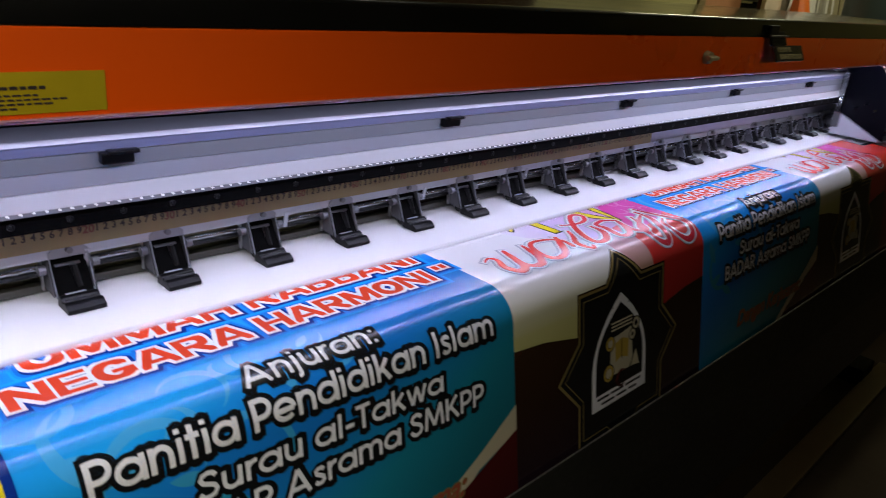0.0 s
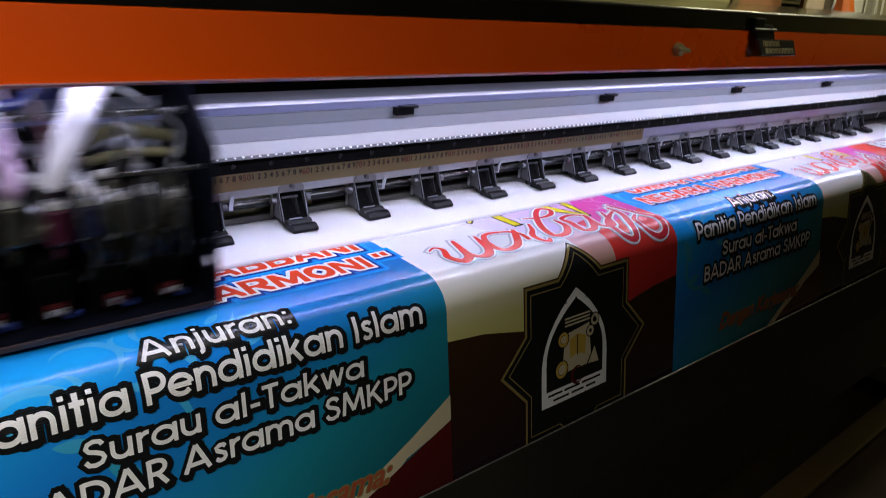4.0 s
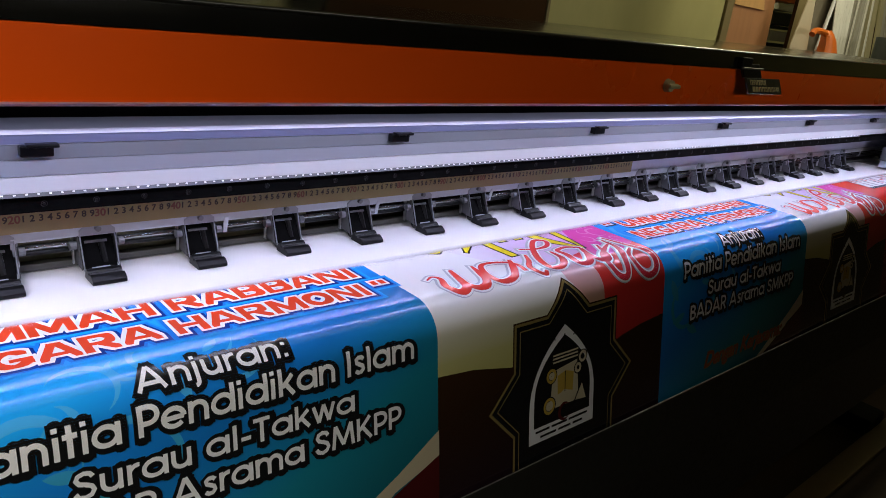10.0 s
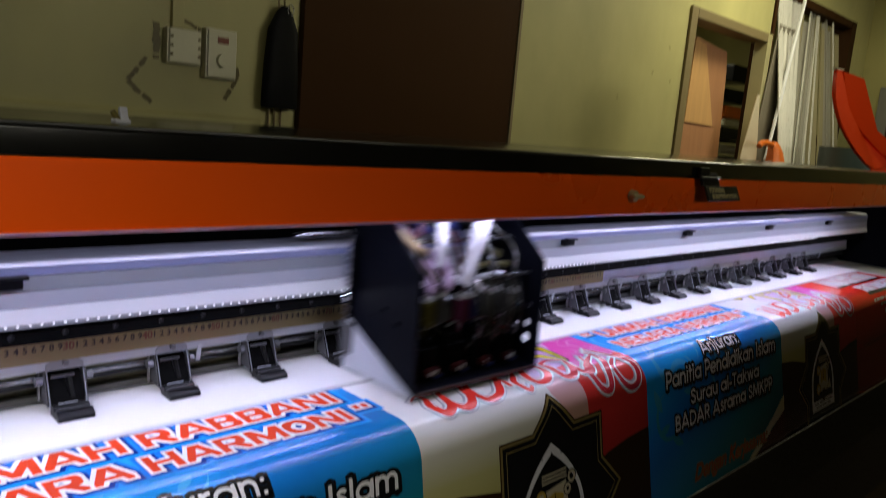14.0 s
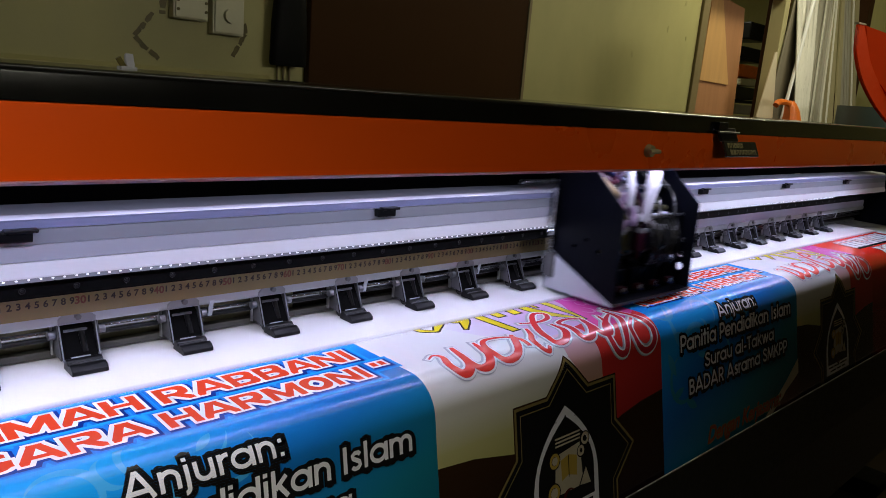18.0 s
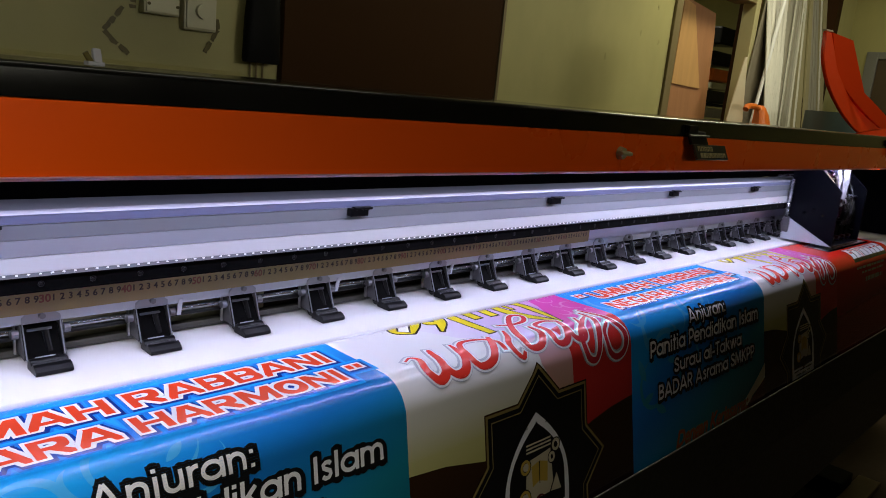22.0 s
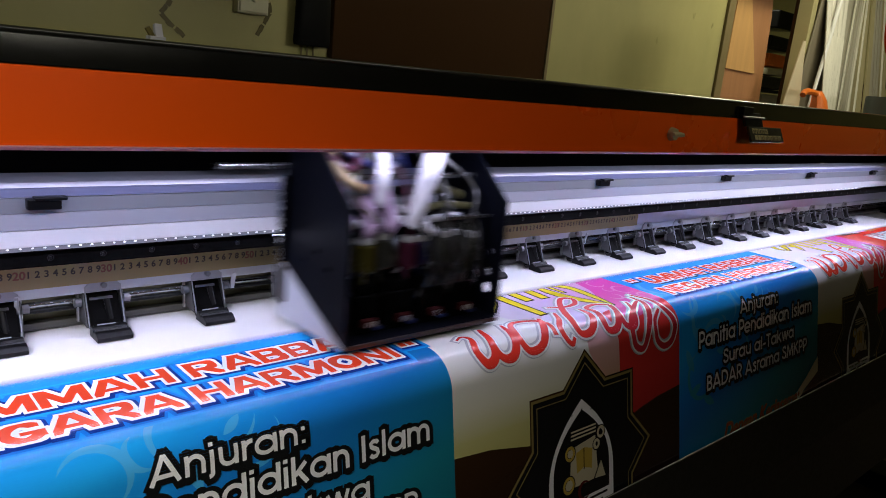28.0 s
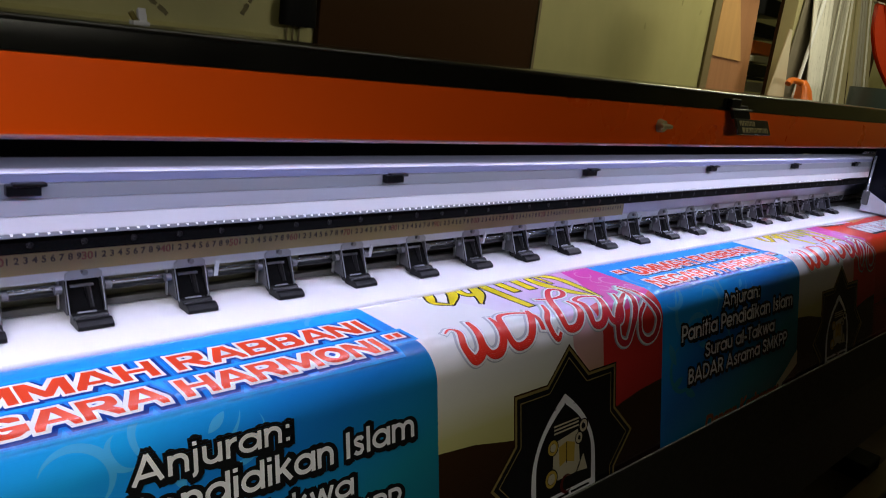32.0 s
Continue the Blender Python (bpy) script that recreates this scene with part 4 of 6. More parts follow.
# ramps that darken to their last stops also hold the hanging front's shade
I = {
    "white": ink("print_white", (0.86, 0.86, 0.88)),
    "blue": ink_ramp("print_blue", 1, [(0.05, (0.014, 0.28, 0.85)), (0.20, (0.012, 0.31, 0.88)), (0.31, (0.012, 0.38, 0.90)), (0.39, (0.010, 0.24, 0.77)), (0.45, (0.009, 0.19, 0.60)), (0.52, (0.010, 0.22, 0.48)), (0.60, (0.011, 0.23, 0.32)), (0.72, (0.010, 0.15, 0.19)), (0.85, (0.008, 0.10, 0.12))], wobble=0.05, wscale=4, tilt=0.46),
    "swirl": ink_ramp("print_swirl", 1, [(0.0, (0.07, 0.40, 0.87)), (0.25, (0.06, 0.42, 0.82)), (0.32, (0.03, 0.33, 0.52)), (0.4, (0.022, 0.26, 0.36))]),
    "navy": ink("print_navy", (0.004, 0.03, 0.24)),
    "halo": ink("print_pale_halo", (0.011, 0.38, 0.92)),
    "halo2": ink("print_halo", (0.009, 0.31, 0.87)),
    "deep": ink("print_deep_blue", (0.008, 0.19, 0.72)),
    "red": ink("print_red", (0.78, 0.06, 0.02)),
    "black": ink("print_black", (0.008, 0.009, 0.010)),
    "cream": ink("print_cream", (0.56, 0.50, 0.34)),
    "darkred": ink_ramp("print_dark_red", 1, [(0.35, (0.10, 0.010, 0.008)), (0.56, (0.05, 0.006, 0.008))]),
    "olive": ink_ramp("print_olive", 1, [(0.0, (0.84, 0.84, 0.87)), (0.205, (0.82, 0.82, 0.82)), (0.245, (0.76, 0.75, 0.64)), (0.29, (0.58, 0.56, 0.24)), (0.35, (0.48, 0.45, 0.12))]),
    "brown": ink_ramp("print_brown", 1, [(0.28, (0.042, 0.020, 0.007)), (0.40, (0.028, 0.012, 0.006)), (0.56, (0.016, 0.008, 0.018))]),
    "lilac": ink_ramp("print_lilac", 0, [(0.14, (0.84, 0.84, 0.88)), (0.30, (0.70, 0.55, 0.82)), (0.42, (0.72, 0.42, 0.72)), (0.58, (0.75, 0.3, 0.6))]),
    "magenta": ink_ramp("print_magenta", 1, [(0.0, (0.72, 0.06, 0.42)), (0.12, (0.74, 0.07, 0.38)), (0.2, (0.66, 0.06, 0.2))]),
    "pinkring": ink("print_pink", (0.80, 0.22, 0.55)),
    "tan": ink_ramp("print_tan", 1, [(0.14, (0.78, 0.52, 0.74)), (0.22, (0.72, 0.42, 0.40)), (0.29, (0.50, 0.30, 0.14))]),
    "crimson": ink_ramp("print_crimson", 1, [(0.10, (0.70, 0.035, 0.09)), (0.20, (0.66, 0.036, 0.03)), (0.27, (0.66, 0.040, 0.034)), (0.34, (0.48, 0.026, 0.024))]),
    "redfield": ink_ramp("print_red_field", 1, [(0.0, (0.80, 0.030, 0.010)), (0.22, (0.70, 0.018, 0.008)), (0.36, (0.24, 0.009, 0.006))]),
    "gold": ink("print_gold", (0.24, 0.18, 0.06)),
    "shade": ink("print_grey_shadow", (0.46, 0.47, 0.53)),
    "gold2": ink("print_bright_gold", (0.52, 0.36, 0.06)),
    "scarlet": ink_ramp("print_scarlet", 0, [(0.05, (0.80, 0.045, 0.025)), (0.30, (0.78, 0.045, 0.035)), (0.42, (0.66, 0.038, 0.06)), (0.56, (0.50, 0.024, 0.04))]),
    "flame": ink_ramp("print_flame", 0, [(0.27, (0.70, 0.34, 0.10)), (0.42, (0.74, 0.16, 0.04)), (0.58, (0.72, 0.06, 0.02))]),
    "yellow": ink("print_yellow", (0.80, 0.66, 0.02)),
    "orange": ink("print_orange", (0.34, 0.08, 0.04)),
}
INKS = list(I)
SHAPES = []          # printed shapes: ink, place of the panel, corners
level = [0]
STEP = 0.000006


def lay(faces, name, x0, z):
    n = INKS.index(name)
    for f in faces:
        SHAPES.append((n, x0, [(x, y, z) for x, y in f]))


def poly(pts, name, x0, same=False):
    """One printed shape: x across the panel, m along the print; each lies a hair over the last."""
    level[0] += 0 if same else 1
    flat = [Vector((x + x0, -m, 0)) for x, m in pts]
    lay([[flat[i].xy for i in t] for t in tessellate_polygon([flat])], name, x0, level[0] * STEP)


def rect(xa, xb, ma, mb, name, x0, same=False):
    poly([(xa, mb), (xb, mb), (xb, ma), (xa, ma)], name, x0, same)


def ring(cx, cm, r, w, a0, a1, name, x0, n=18, same=False):
    """A ring or a sickle that tapers to its ends."""
    whole = a1 - a0 >= 360
    ang = [radians(a0 + (a1 - a0) * k / n) for k in range(n + 1)]
    for k, (a, b) in enumerate(zip(ang, ang[1:])):
        wa, wb = (w, w) if whole else (w * math.sin(math.pi * (k + 0.3) / (n + 0.6)), w * math.sin(math.pi * (k + 1.3) / (n + 0.6)))
        q = [((r - wa) * math.cos(a), (r - wa) * math.sin(a)), (r * math.cos(a), r * math.sin(a)), (r * math.cos(b), r * math.sin(b)), ((r - wb) * math.cos(b), (r - wb) * math.sin(b))]
        poly([(cx + x, cm + y) for x, y in q], name, x0, same=same or k > 0)


TEXTS = {}


def words(body, xa, xb, base, cap, coats, x0, shear=0.0, spacing=1.0):
    """Words from xa to xb with capitals from base to cap along the print, in coats of (ink, how far it swells, shift across, shift down)."""
    key = (body, shear, spacing)
    if key not in TEXTS:
        me = text_mesh(body, 1.0, 0.0, shear, spacing)
        TEXTS[key] = ([v.co.xy.copy() for v in me.vertices], [list(p.vertices) for p in me.polygons])
    vs, fs = TEXTS[key]
    lo, hi = min(v.x for v in vs), max(v.x for v in vs)
    sx, sy = (xb - xa) / (hi - lo), abs(base - cap) / 0.729
    for name, swell, dx, dm in coats:
        n = 1 if swell == 0 else 6 if swell < 0.0015 else 12
        for k in range(n):
            a = 2 * math.pi * k / n
            ox, oy = (0, 0) if n == 1 else (swell * math.cos(a), swell * math.sin(a))
            level[0] += 1
            pts = [(xa + x0 + dx + ox + (v.x - lo) * sx, -base - dm + oy + v.y * sy) for v in vs]
            lay([[pts[i] for i in f] for f in fs], name, x0, level[0] * STEP)


def brush(paths, place, coats, x0, thin=1.0):
    """Brush lettering: paths of (x, y, width), turned into the panel by place(x, y); coats of (ink, extra width, shift across, shift along)."""
    for name, extra, dx, dm in coats:
        for path in paths:
            c = smooth_curve(path, 7)
            side_a, side_b = [], []
            for i, q in enumerate(c):
                d = (c[min(i + 1, len(c) - 1)] - c[max(i - 1, 0)]).xy.normalized()
                n = Vector((-d.y, d.x))
                e = -d if i == 0 else d if i == len(c) - 1 else Vector((0, 0))
                w = thin * q.z / 2 + extra
                side_a.append(q.xy + n * w + e * extra)
                side_b.append(q.xy - n * w + e * extra)
            for i in range(len(c) - 1):
                level[0] += 1 if i % 8 == 0 else 0
                quad = [place(*side_a[i]), place(*side_a[i + 1]), place(*side_b[i + 1]), place(*side_b[i])]
                lay([[(x + x0 + dx, -m - dm) for x, m in quad]], name, x0, level[0] * STEP + (i % 8) * STEP / 9)


# lettering in strokes, in units of the capital height
def arc(cx, cy, rx, ry, a0, a1, n=10):
    return [(cx + rx * math.cos(radians(a0 + (a1 - a0) * k / n)), cy + ry * math.sin(radians(a0 + (a1 - a0) * k / n))) for k in range(n + 1)]


def run(*v):
    return list(zip(v[0::2], v[1::2]))


XH, RO = 0.74, 0.295
SANS = {}            # round geometric letters: width and strokes
SANS["a"] = (0.80, [arc(0.385, 0.37, RO, RO, 0, 360, 18), run(0.70, 0, 0.70, XH)])
SANS["d"] = (0.80, [arc(0.385, 0.37, RO, RO, 0, 360, 18), run(0.70, 0, 0.70, 1)])
SANS["e"] = (0.74, [arc(0.375, 0.37, RO, RO, 0, 318, 18), run(0.09, 0.36, 0.66, 0.36)])
SANS["n"] = (0.70, [run(0.12, 0, 0.12, XH), arc(0.35, 0.40, 0.23, 0.265, 175, 0) + [(0.58, 0.2), (0.58, 0)]])
SANS["u"] = (0.70, [run(0.58, 0, 0.58, XH), arc(0.35, 0.34, 0.23, 0.265, 360, 180) + [(0.12, 0.55), (0.12, XH)]])
SANS["m"] = (1.08, [run(0.12, 0, 0.12, XH), arc(0.33, 0.42, 0.21, 0.245, 175, 0) + [(0.54, 0.2), (0.54, 0)], arc(0.75, 0.42, 0.21, 0.245, 175, 0) + [(0.96, 0.2), (0.96, 0)]])
SANS["r"] = (0.42, [run(0.12, 0, 0.12, XH), arc(0.36, 0.41, 0.24, 0.26, 175, 80, 6)])
SANS["i"] = (0.28, [run(0.14, 0, 0.14, XH), run(0.14, 0.855, 0.14, 1.0)])
SANS["j"] = (0.28, [run(0.14, XH, 0.14, -0.08) + arc(0.02, -0.09, 0.12, 0.13, 0, -85, 6), run(0.14, 0.855, 0.14, 1.0)])
SANS["l"] = (0.28, [run(0.14, 0, 0.14, 1)])
SANS["t"] = (0.40, [run(0.19, 0, 0.19, 1), run(0.02, 0.67, 0.38, 0.67)])
SANS["k"] = (0.66, [run(0.12, 0, 0.12, 1), run(0.17, 0.33, 0.54, XH), run(0.30, 0.42, 0.58, 0.0)])
SANS["s"] = (0.52, [[(0.43, 0.575), (0.36, 0.66), (0.23, 0.665), (0.135, 0.59), (0.16, 0.47), (0.27, 0.395), (0.39, 0.32), (0.42, 0.19), (0.34, 0.085), (0.21, 0.075), (0.11, 0.165)]])
SANS["w"] = (0.94, [run(0.08, XH, 0.28, 0), run(0.28, 0, 0.47, XH), run(0.47, XH, 0.66, 0), run(0.66, 0, 0.86, XH)])
SANS["-"] = (0.44, [run(0.06, 0.34, 0.38, 0.34)])
SANS[":"] = (0.30, [run(0.15, 0, 0.15, 0.15), run(0.15, 0.52, 0.15, 0.67)])
SANS["A"] = (0.94, [run(0.08, 0, 0.45, 1), run(0.45, 1, 0.84, 0), run(0.22, 0.28, 0.70, 0.28)])
SANS["B"] = (0.68, [run(0.12, 0, 0.12, 1), [(0.12, 0.93), (0.30, 0.93)] + arc(0.33, 0.735, 0.195, 0.195, 85, -85) + [(0.12, 0.54)], [(0.12, 0.50), (0.32, 0.50)] + arc(0.35, 0.285, 0.215, 0.215, 85, -85) + [(0.12, 0.07)]])
SANS["D"] = (0.84, [run(0.12, 0, 0.12, 1), [(0.12, 0.93), (0.26, 0.93)] + arc(0.30, 0.50, 0.43, 0.43, 85, -85) + [(0.26, 0.07), (0.12, 0.07)]])
SANS["I"] = (0.30, [run(0.15, 0, 0.15, 1)])
SANS["K"] = (0.76, [run(0.12, 0, 0.12, 1), run(0.17, 0.45, 0.62, 1), run(0.30, 0.58, 0.68, 0)])
SANS["M"] = (1.04, [run(0.11, 0, 0.20, 1), run(0.20, 1, 0.52, 0.12), run(0.52, 0.12, 0.84, 1), run(0.84, 1, 0.93, 0)])
SANS["P"] = (0.66, [run(0.12, 0, 0.12, 1), [(0.12, 0.93), (0.32, 0.93)] + arc(0.34, 0.67, 0.245, 0.26, 85, -85) + [(0.30, 0.41), (0.12, 0.41)]])
SANS["R"] = (0.70, [run(0.12, 0, 0.12, 1), [(0.12, 0.93), (0.32, 0.93)] + arc(0.34, 0.69, 0.235, 0.24, 85, -85) + [(0.30, 0.45), (0.12, 0.45)], run(0.34, 0.45, 0.60, 0)])
SANS["S"] = (0.66, [[(0.55, 0.76), (0.48, 0.89), (0.33, 0.935), (0.18, 0.88), (0.125, 0.74), (0.20, 0.60), (0.36, 0.525), (0.51, 0.43), (0.565, 0.28), (0.49, 0.12), (0.33, 0.065), (0.17, 0.12), (0.09, 0.27)]])
SANS["T"] = (0.62, [run(0.31, 0, 0.31, 1), run(0.03, 0.93, 0.59, 0.93)])
SANS[" "] = (0.36, [])

BLOCK = {}           # broad heavy capitals: width and strokes, drawn with a flat pen
BLOCK["A"] = (1.14, [run(0.13, 0.1, 0.50, 0.9), run(0.64, 0.9, 1.01, 0.1), run(0.34, 0.31, 0.80, 0.31), run(0.50, 0.9, 0.64, 0.9)])
BLOCK["B"] = (1.04, [run(0.17, 0.1, 0.17, 0.9), [(0.17, 0.9), (0.62, 0.9)] + arc(0.66, 0.70, 0.18, 0.20, 85, -85, 6) + [(0.17, 0.5)], [(0.17, 0.5), (0.66, 0.5)] + arc(0.68, 0.30, 0.19, 0.20, 85, -85, 6) + [(0.17, 0.1)]])
BLOCK["E"] = (0.98, [run(0.17, 0.1, 0.17, 0.9), run(0.17, 0.9, 0.80, 0.9), run(0.17, 0.5, 0.74, 0.5), run(0.17, 0.1, 0.82, 0.1)])
BLOCK["G"] = (1.14, [arc(0.57, 0.5, 0.40, 0.40, 42, 330, 16), run(0.62, 0.42, 0.95, 0.42), run(0.95, 0.42, 0.95, 0.24)])
BLOCK["H"] = (1.10, [run(0.17, 0.1, 0.17, 0.9), run(0.93, 0.1, 0.93, 0.9), run(0.17, 0.5, 0.93, 0.5)])
BLOCK["I"] = (0.44, [run(0.22, 0.1, 0.22, 0.9)])
BLOCK["M"] = (1.30, [run(0.16, 0.1, 0.16, 0.9), run(0.22, 0.9, 0.65, 0.16), run(0.65, 0.16, 1.08, 0.9), run(1.14, 0.9, 1.14, 0.1)])
BLOCK["N"] = (1.12, [run(0.16, 0.1, 0.16, 0.9), run(0.20, 0.9, 0.92, 0.1), run(0.96, 0.9, 0.96, 0.1)])
BLOCK["O"] = (1.16, [arc(0.58, 0.5, 0.41, 0.40, 0, 360, 20)])
BLOCK["R"] = (1.10, [run(0.17, 0.1, 0.17, 0.9), [(0.17, 0.9), (0.66, 0.9)] + arc(0.70, 0.69, 0.18, 0.21, 85, -85, 6) + [(0.17, 0.48)], run(0.56, 0.46, 0.92, 0.1)])
BLOCK["U"] = (1.10, [[(0.17, 0.9), (0.17, 0.42)] + arc(0.55, 0.42, 0.38, 0.32, 180, 360, 12) + [(0.93, 0.9)]])
BLOCK["\""] = (0.66, [run(0.14, 0.74, 0.14, 0.9), run(0.50, 0.74, 0.50, 0.9)])
BLOCK[" "] = (0.42, [])


def set_line(body, font, xa, xb, base, cap):
    """The strokes of a line of letters, set from xa to xb with capitals from base to cap."""
    total = sum(font[ch][0] for ch in body)
    sx, sy, x = (xb - xa) / total, base - cap, xa
    for at, ch in enumerate(body):
        width, paths = font[ch]
        for j, path in enumerate(paths):
            yield at % 2, j, [Vector((x + px * sx, base - py * sy)) for px, py in path]
        x += width * sx


def round_words(body, xa, xb, base, cap, coats, x0, weight=0.166):
    """A line in the round letters; coats of (ink, extra width, shift across, shift along)."""
    w0 = weight * (base - cap) / 2
    for name, extra, dx, dm in coats:
        level[0] += 8
        for odd, j, path in set_line(body, SANS, xa, xb, base, cap):
            w, lift_ = w0 + extra, (level[0] + odd * 3.8 + (j % 4) * 0.8) * STEP
            ends = []
            for i, q in enumerate(path):
                d = (path[min(i + 1, len(path) - 1)] - path[max(i - 1, 0)]).normalized()
                e = -d if i == 0 else d if i == len(path) - 1 else Vector((0, 0))
                n = Vector((-d.y, d.x)) * w
                c = q + e * extra + Vector((dx, dm))
                ends.append((c + n, c - n))
            for i in range(len(ends) - 1):
                (a, b), (c, d) = ends[i], ends[i + 1]
                lay([[(v.x + x0, -v.y) for v in (a, c, d, b)]], name, x0, lift_ + (i % 2) * STEP * 0.35)
            if extra and (path[0] - path[-1]).length > 1e-6:
                for c in (path[0], path[-1]):
                    lay([[(c.x + dx + x0 + w * math.cos(k * math.pi / 6), -c.y - dm + w * math.sin(k * math.pi / 6)) for k in range(12)]], name, x0, lift_ + 0.6 * STEP)


def hull(pts):
    """The convex outline round points in the plane."""
    pts = sorted(set(pts))
    out = []
    for run_ in (pts, pts[::-1]):
        side_ = []
        for q in run_:
            while len(side_) > 1 and (side_[-1][0] - side_[-2][0]) * (q[1] - side_[-2][1]) - (side_[-1][1] - side_[-2][1]) * (q[0] - side_[-2][0]) <= 1e-12:
                side_.pop()
            side_.append(q)
        out += side_[:-1]
    return out


def block_words(body, xa, xb, base, cap, coats, x0):
    """A line in the broad capitals, drawn with a flat upright pen; coats of (ink, how far the pen grows, shift across, shift along)."""
    h = base - cap
    for name, grow, dx, dm in coats:
        level[0] += 16
        for odd, j, path in set_line(body, BLOCK, xa, xb, base, cap):
            for i, (a, b) in enumerate(zip(path, path[1:])):
                steep = abs(a.y - b.y) > 1e-6 and abs(a.x - b.x) > 1e-6 and len(path) == 2
                px, py = (0.090 if steep else 0.118) * h + grow, 0.086 * h + grow
                corners = [(round(c.x + ex * px + dx + x0, 6), round(-(c.y + dm) + ey * py, 6)) for c in (a, b) for ex in (-1, 1) for ey in (-1, 1)]
                lay([hull(corners)], name, x0, (level[0] + odd * 7.6 + (j % 4) * 1.8 + (i % 5) * 0.34) * STEP)


def leaf(cx, cm, size, turn, name, x0):
    """A pointed leaf of the print's plant pattern."""
    c, d = math.cos(radians(turn)), math.sin(radians(turn))
    pts = [(size * (k / 8 - 0.5), 0.20 * size * math.sin(math.pi * k / 8) ** 0.8) for k in range(9)] + [(size * (0.5 - k / 8), -0.16 * size * math.sin(math.pi * k / 8) ** 0.8) for k in range(1, 8)]
    poly([(cx + x * c - y * d, cm + x * d + y * c) for x, y in pts], name, x0)


def star(cx, cm, r, name, x0):
    pts = []
    for k in range(16):
        q = r if k % 2 == 0 else r * 0.765
        a = math.pi / 8 * k
        pts.append((cx + q * math.sin(a), cm - q * math.cos(a)))
    poly(pts, name, x0)


def arch(cx, ca, cb, w, name, x0):
    """A pointed arch from its foot cb up to its tip ca."""
    h = cb - ca
    left = [(cx - w * (1 - (k / 8) ** 2.2), cb - h * (0.30 + 0.70 * k / 8)) for k in range(9)]
    right = [(2 * cx - x, m) for x, m in left[:-1]][::-1]
    poly([(cx - w, cb)] + left + right + [(cx + w, cb)], name, x0)


def blue_panel(x0, full=True, border=False):
    level[0] = 0
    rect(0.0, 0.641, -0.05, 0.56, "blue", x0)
    if not full:
        return
    for cx, cm, r, w, a0, a1 in [(0.10, 0.21, 0.055, 0.014, 20, 250), (0.19, 0.20, 0.035, 0.010, 200, 420), (0.05, 0.16, 0.04, 0.012, -60, 140), (0.27, 0.175, 0.03, 0.008, 90, 330), (0.13, 0.265, 0.05, 0.012, 160, 380),
                                 (0.055, 0.10, 0.045, 0.012, 100, 300), (0.22, 0.30, 0.06, 0.010, 200, 400), (0.35, 0.20, 0.035, 0.007, -30, 180), (0.08, 0.32, 0.05, 0.01, 20, 260), (0.58, 0.04, 0.05, 0.008, 160, 330), (0.30, 0.02, 0.06, 0.008, 0, 160),
                                 (0.16, 0.235, 0.022, 0.011, -90, 100), (0.235, 0.185, 0.02, 0.009, 60, 250), (0.31, 0.165, 0.05, 0.006, 10, 120)]:
        ring(cx, cm, r, w, a0, a1, "swirl", x0)
    for cx, cm, size, turn in [(0.075, 0.235, 0.050, 20), (0.115, 0.255, 0.045, -35), (0.040, 0.285, 0.055, 60), (0.160, 0.285, 0.040, 10), (0.205, 0.330, 0.050, 40), (0.060, 0.345, 0.045, -20), (0.110, 0.375, 0.050, 30), (0.285, 0.225, 0.035, 70), (0.330, 0.180, 0.030, -40)]:
        leaf(cx, cm, size, turn, "swirl", x0)
    head = [("halo", 0.0145, 0.001, 0.0020), ("halo2", 0.0120, 0.001, 0.0022), ("deep", 0.0094, 0.001, 0.0024), ("navy", 0.0062, 0.0016, 0.0028), ("white", 0.0040, 0, 0), ("red", 0.0, 0, 0)]
    block_words("\" UMMAH RABBANI", 0.030, 0.610, 0.0815, 0.0385, head, x0)
    block_words("NEGARA HARMONI \"", 0.042, 0.632, 0.1445, 0.1035, head, x0)
    line = [("black", 0.0054, 0.0010, 0.0008), ("white", 0.0, 0, 0)]
    round_words("Anjuran:", 0.236, 0.416, 0.2215, 0.1930, line, x0)
    round_words("Panitia Pendidikan Islam", 0.068, 0.599, 0.2670, 0.2340, line, x0)
    round_words("Surau al-Takwa", 0.164, 0.500, 0.3140, 0.2845, line, x0)
    round_words("BADAR Asrama SMKPP", 0.098, 0.574, 0.3570, 0.3265, line, x0)
    poly([(0.641, 0.384), (0.641, 0.424), (0.56, 0.452), (0.535, 0.470), (0.46, 0.50), (0.40, 0.56), (0.30, 0.56), (0.42, 0.50), (0.51, 0.455), (0.57, 0.425)], "cream", x0)
    poly([(0.641, 0.422), (0.641, 0.56), (0.36, 0.56), (0.44, 0.505), (0.53, 0.468)], "darkred", x0)
    words("Dengan Kerjasama:", 0.17, 0.533, 0.474, 0.440, [("gold", 0.0026, 0, 0), ("orange", 0.0006, 0, 0)], x0, shear=0.35, spacing=0.95)
    if border:
        rect(0.012, 0.020, -0.05, 0.56, "navy", x0)
        rect(0.006, 0.012, -0.05, 0.56, "yellow", x0)
        rect(-0.002, 0.006, -0.05, 0.56, "white", x0)


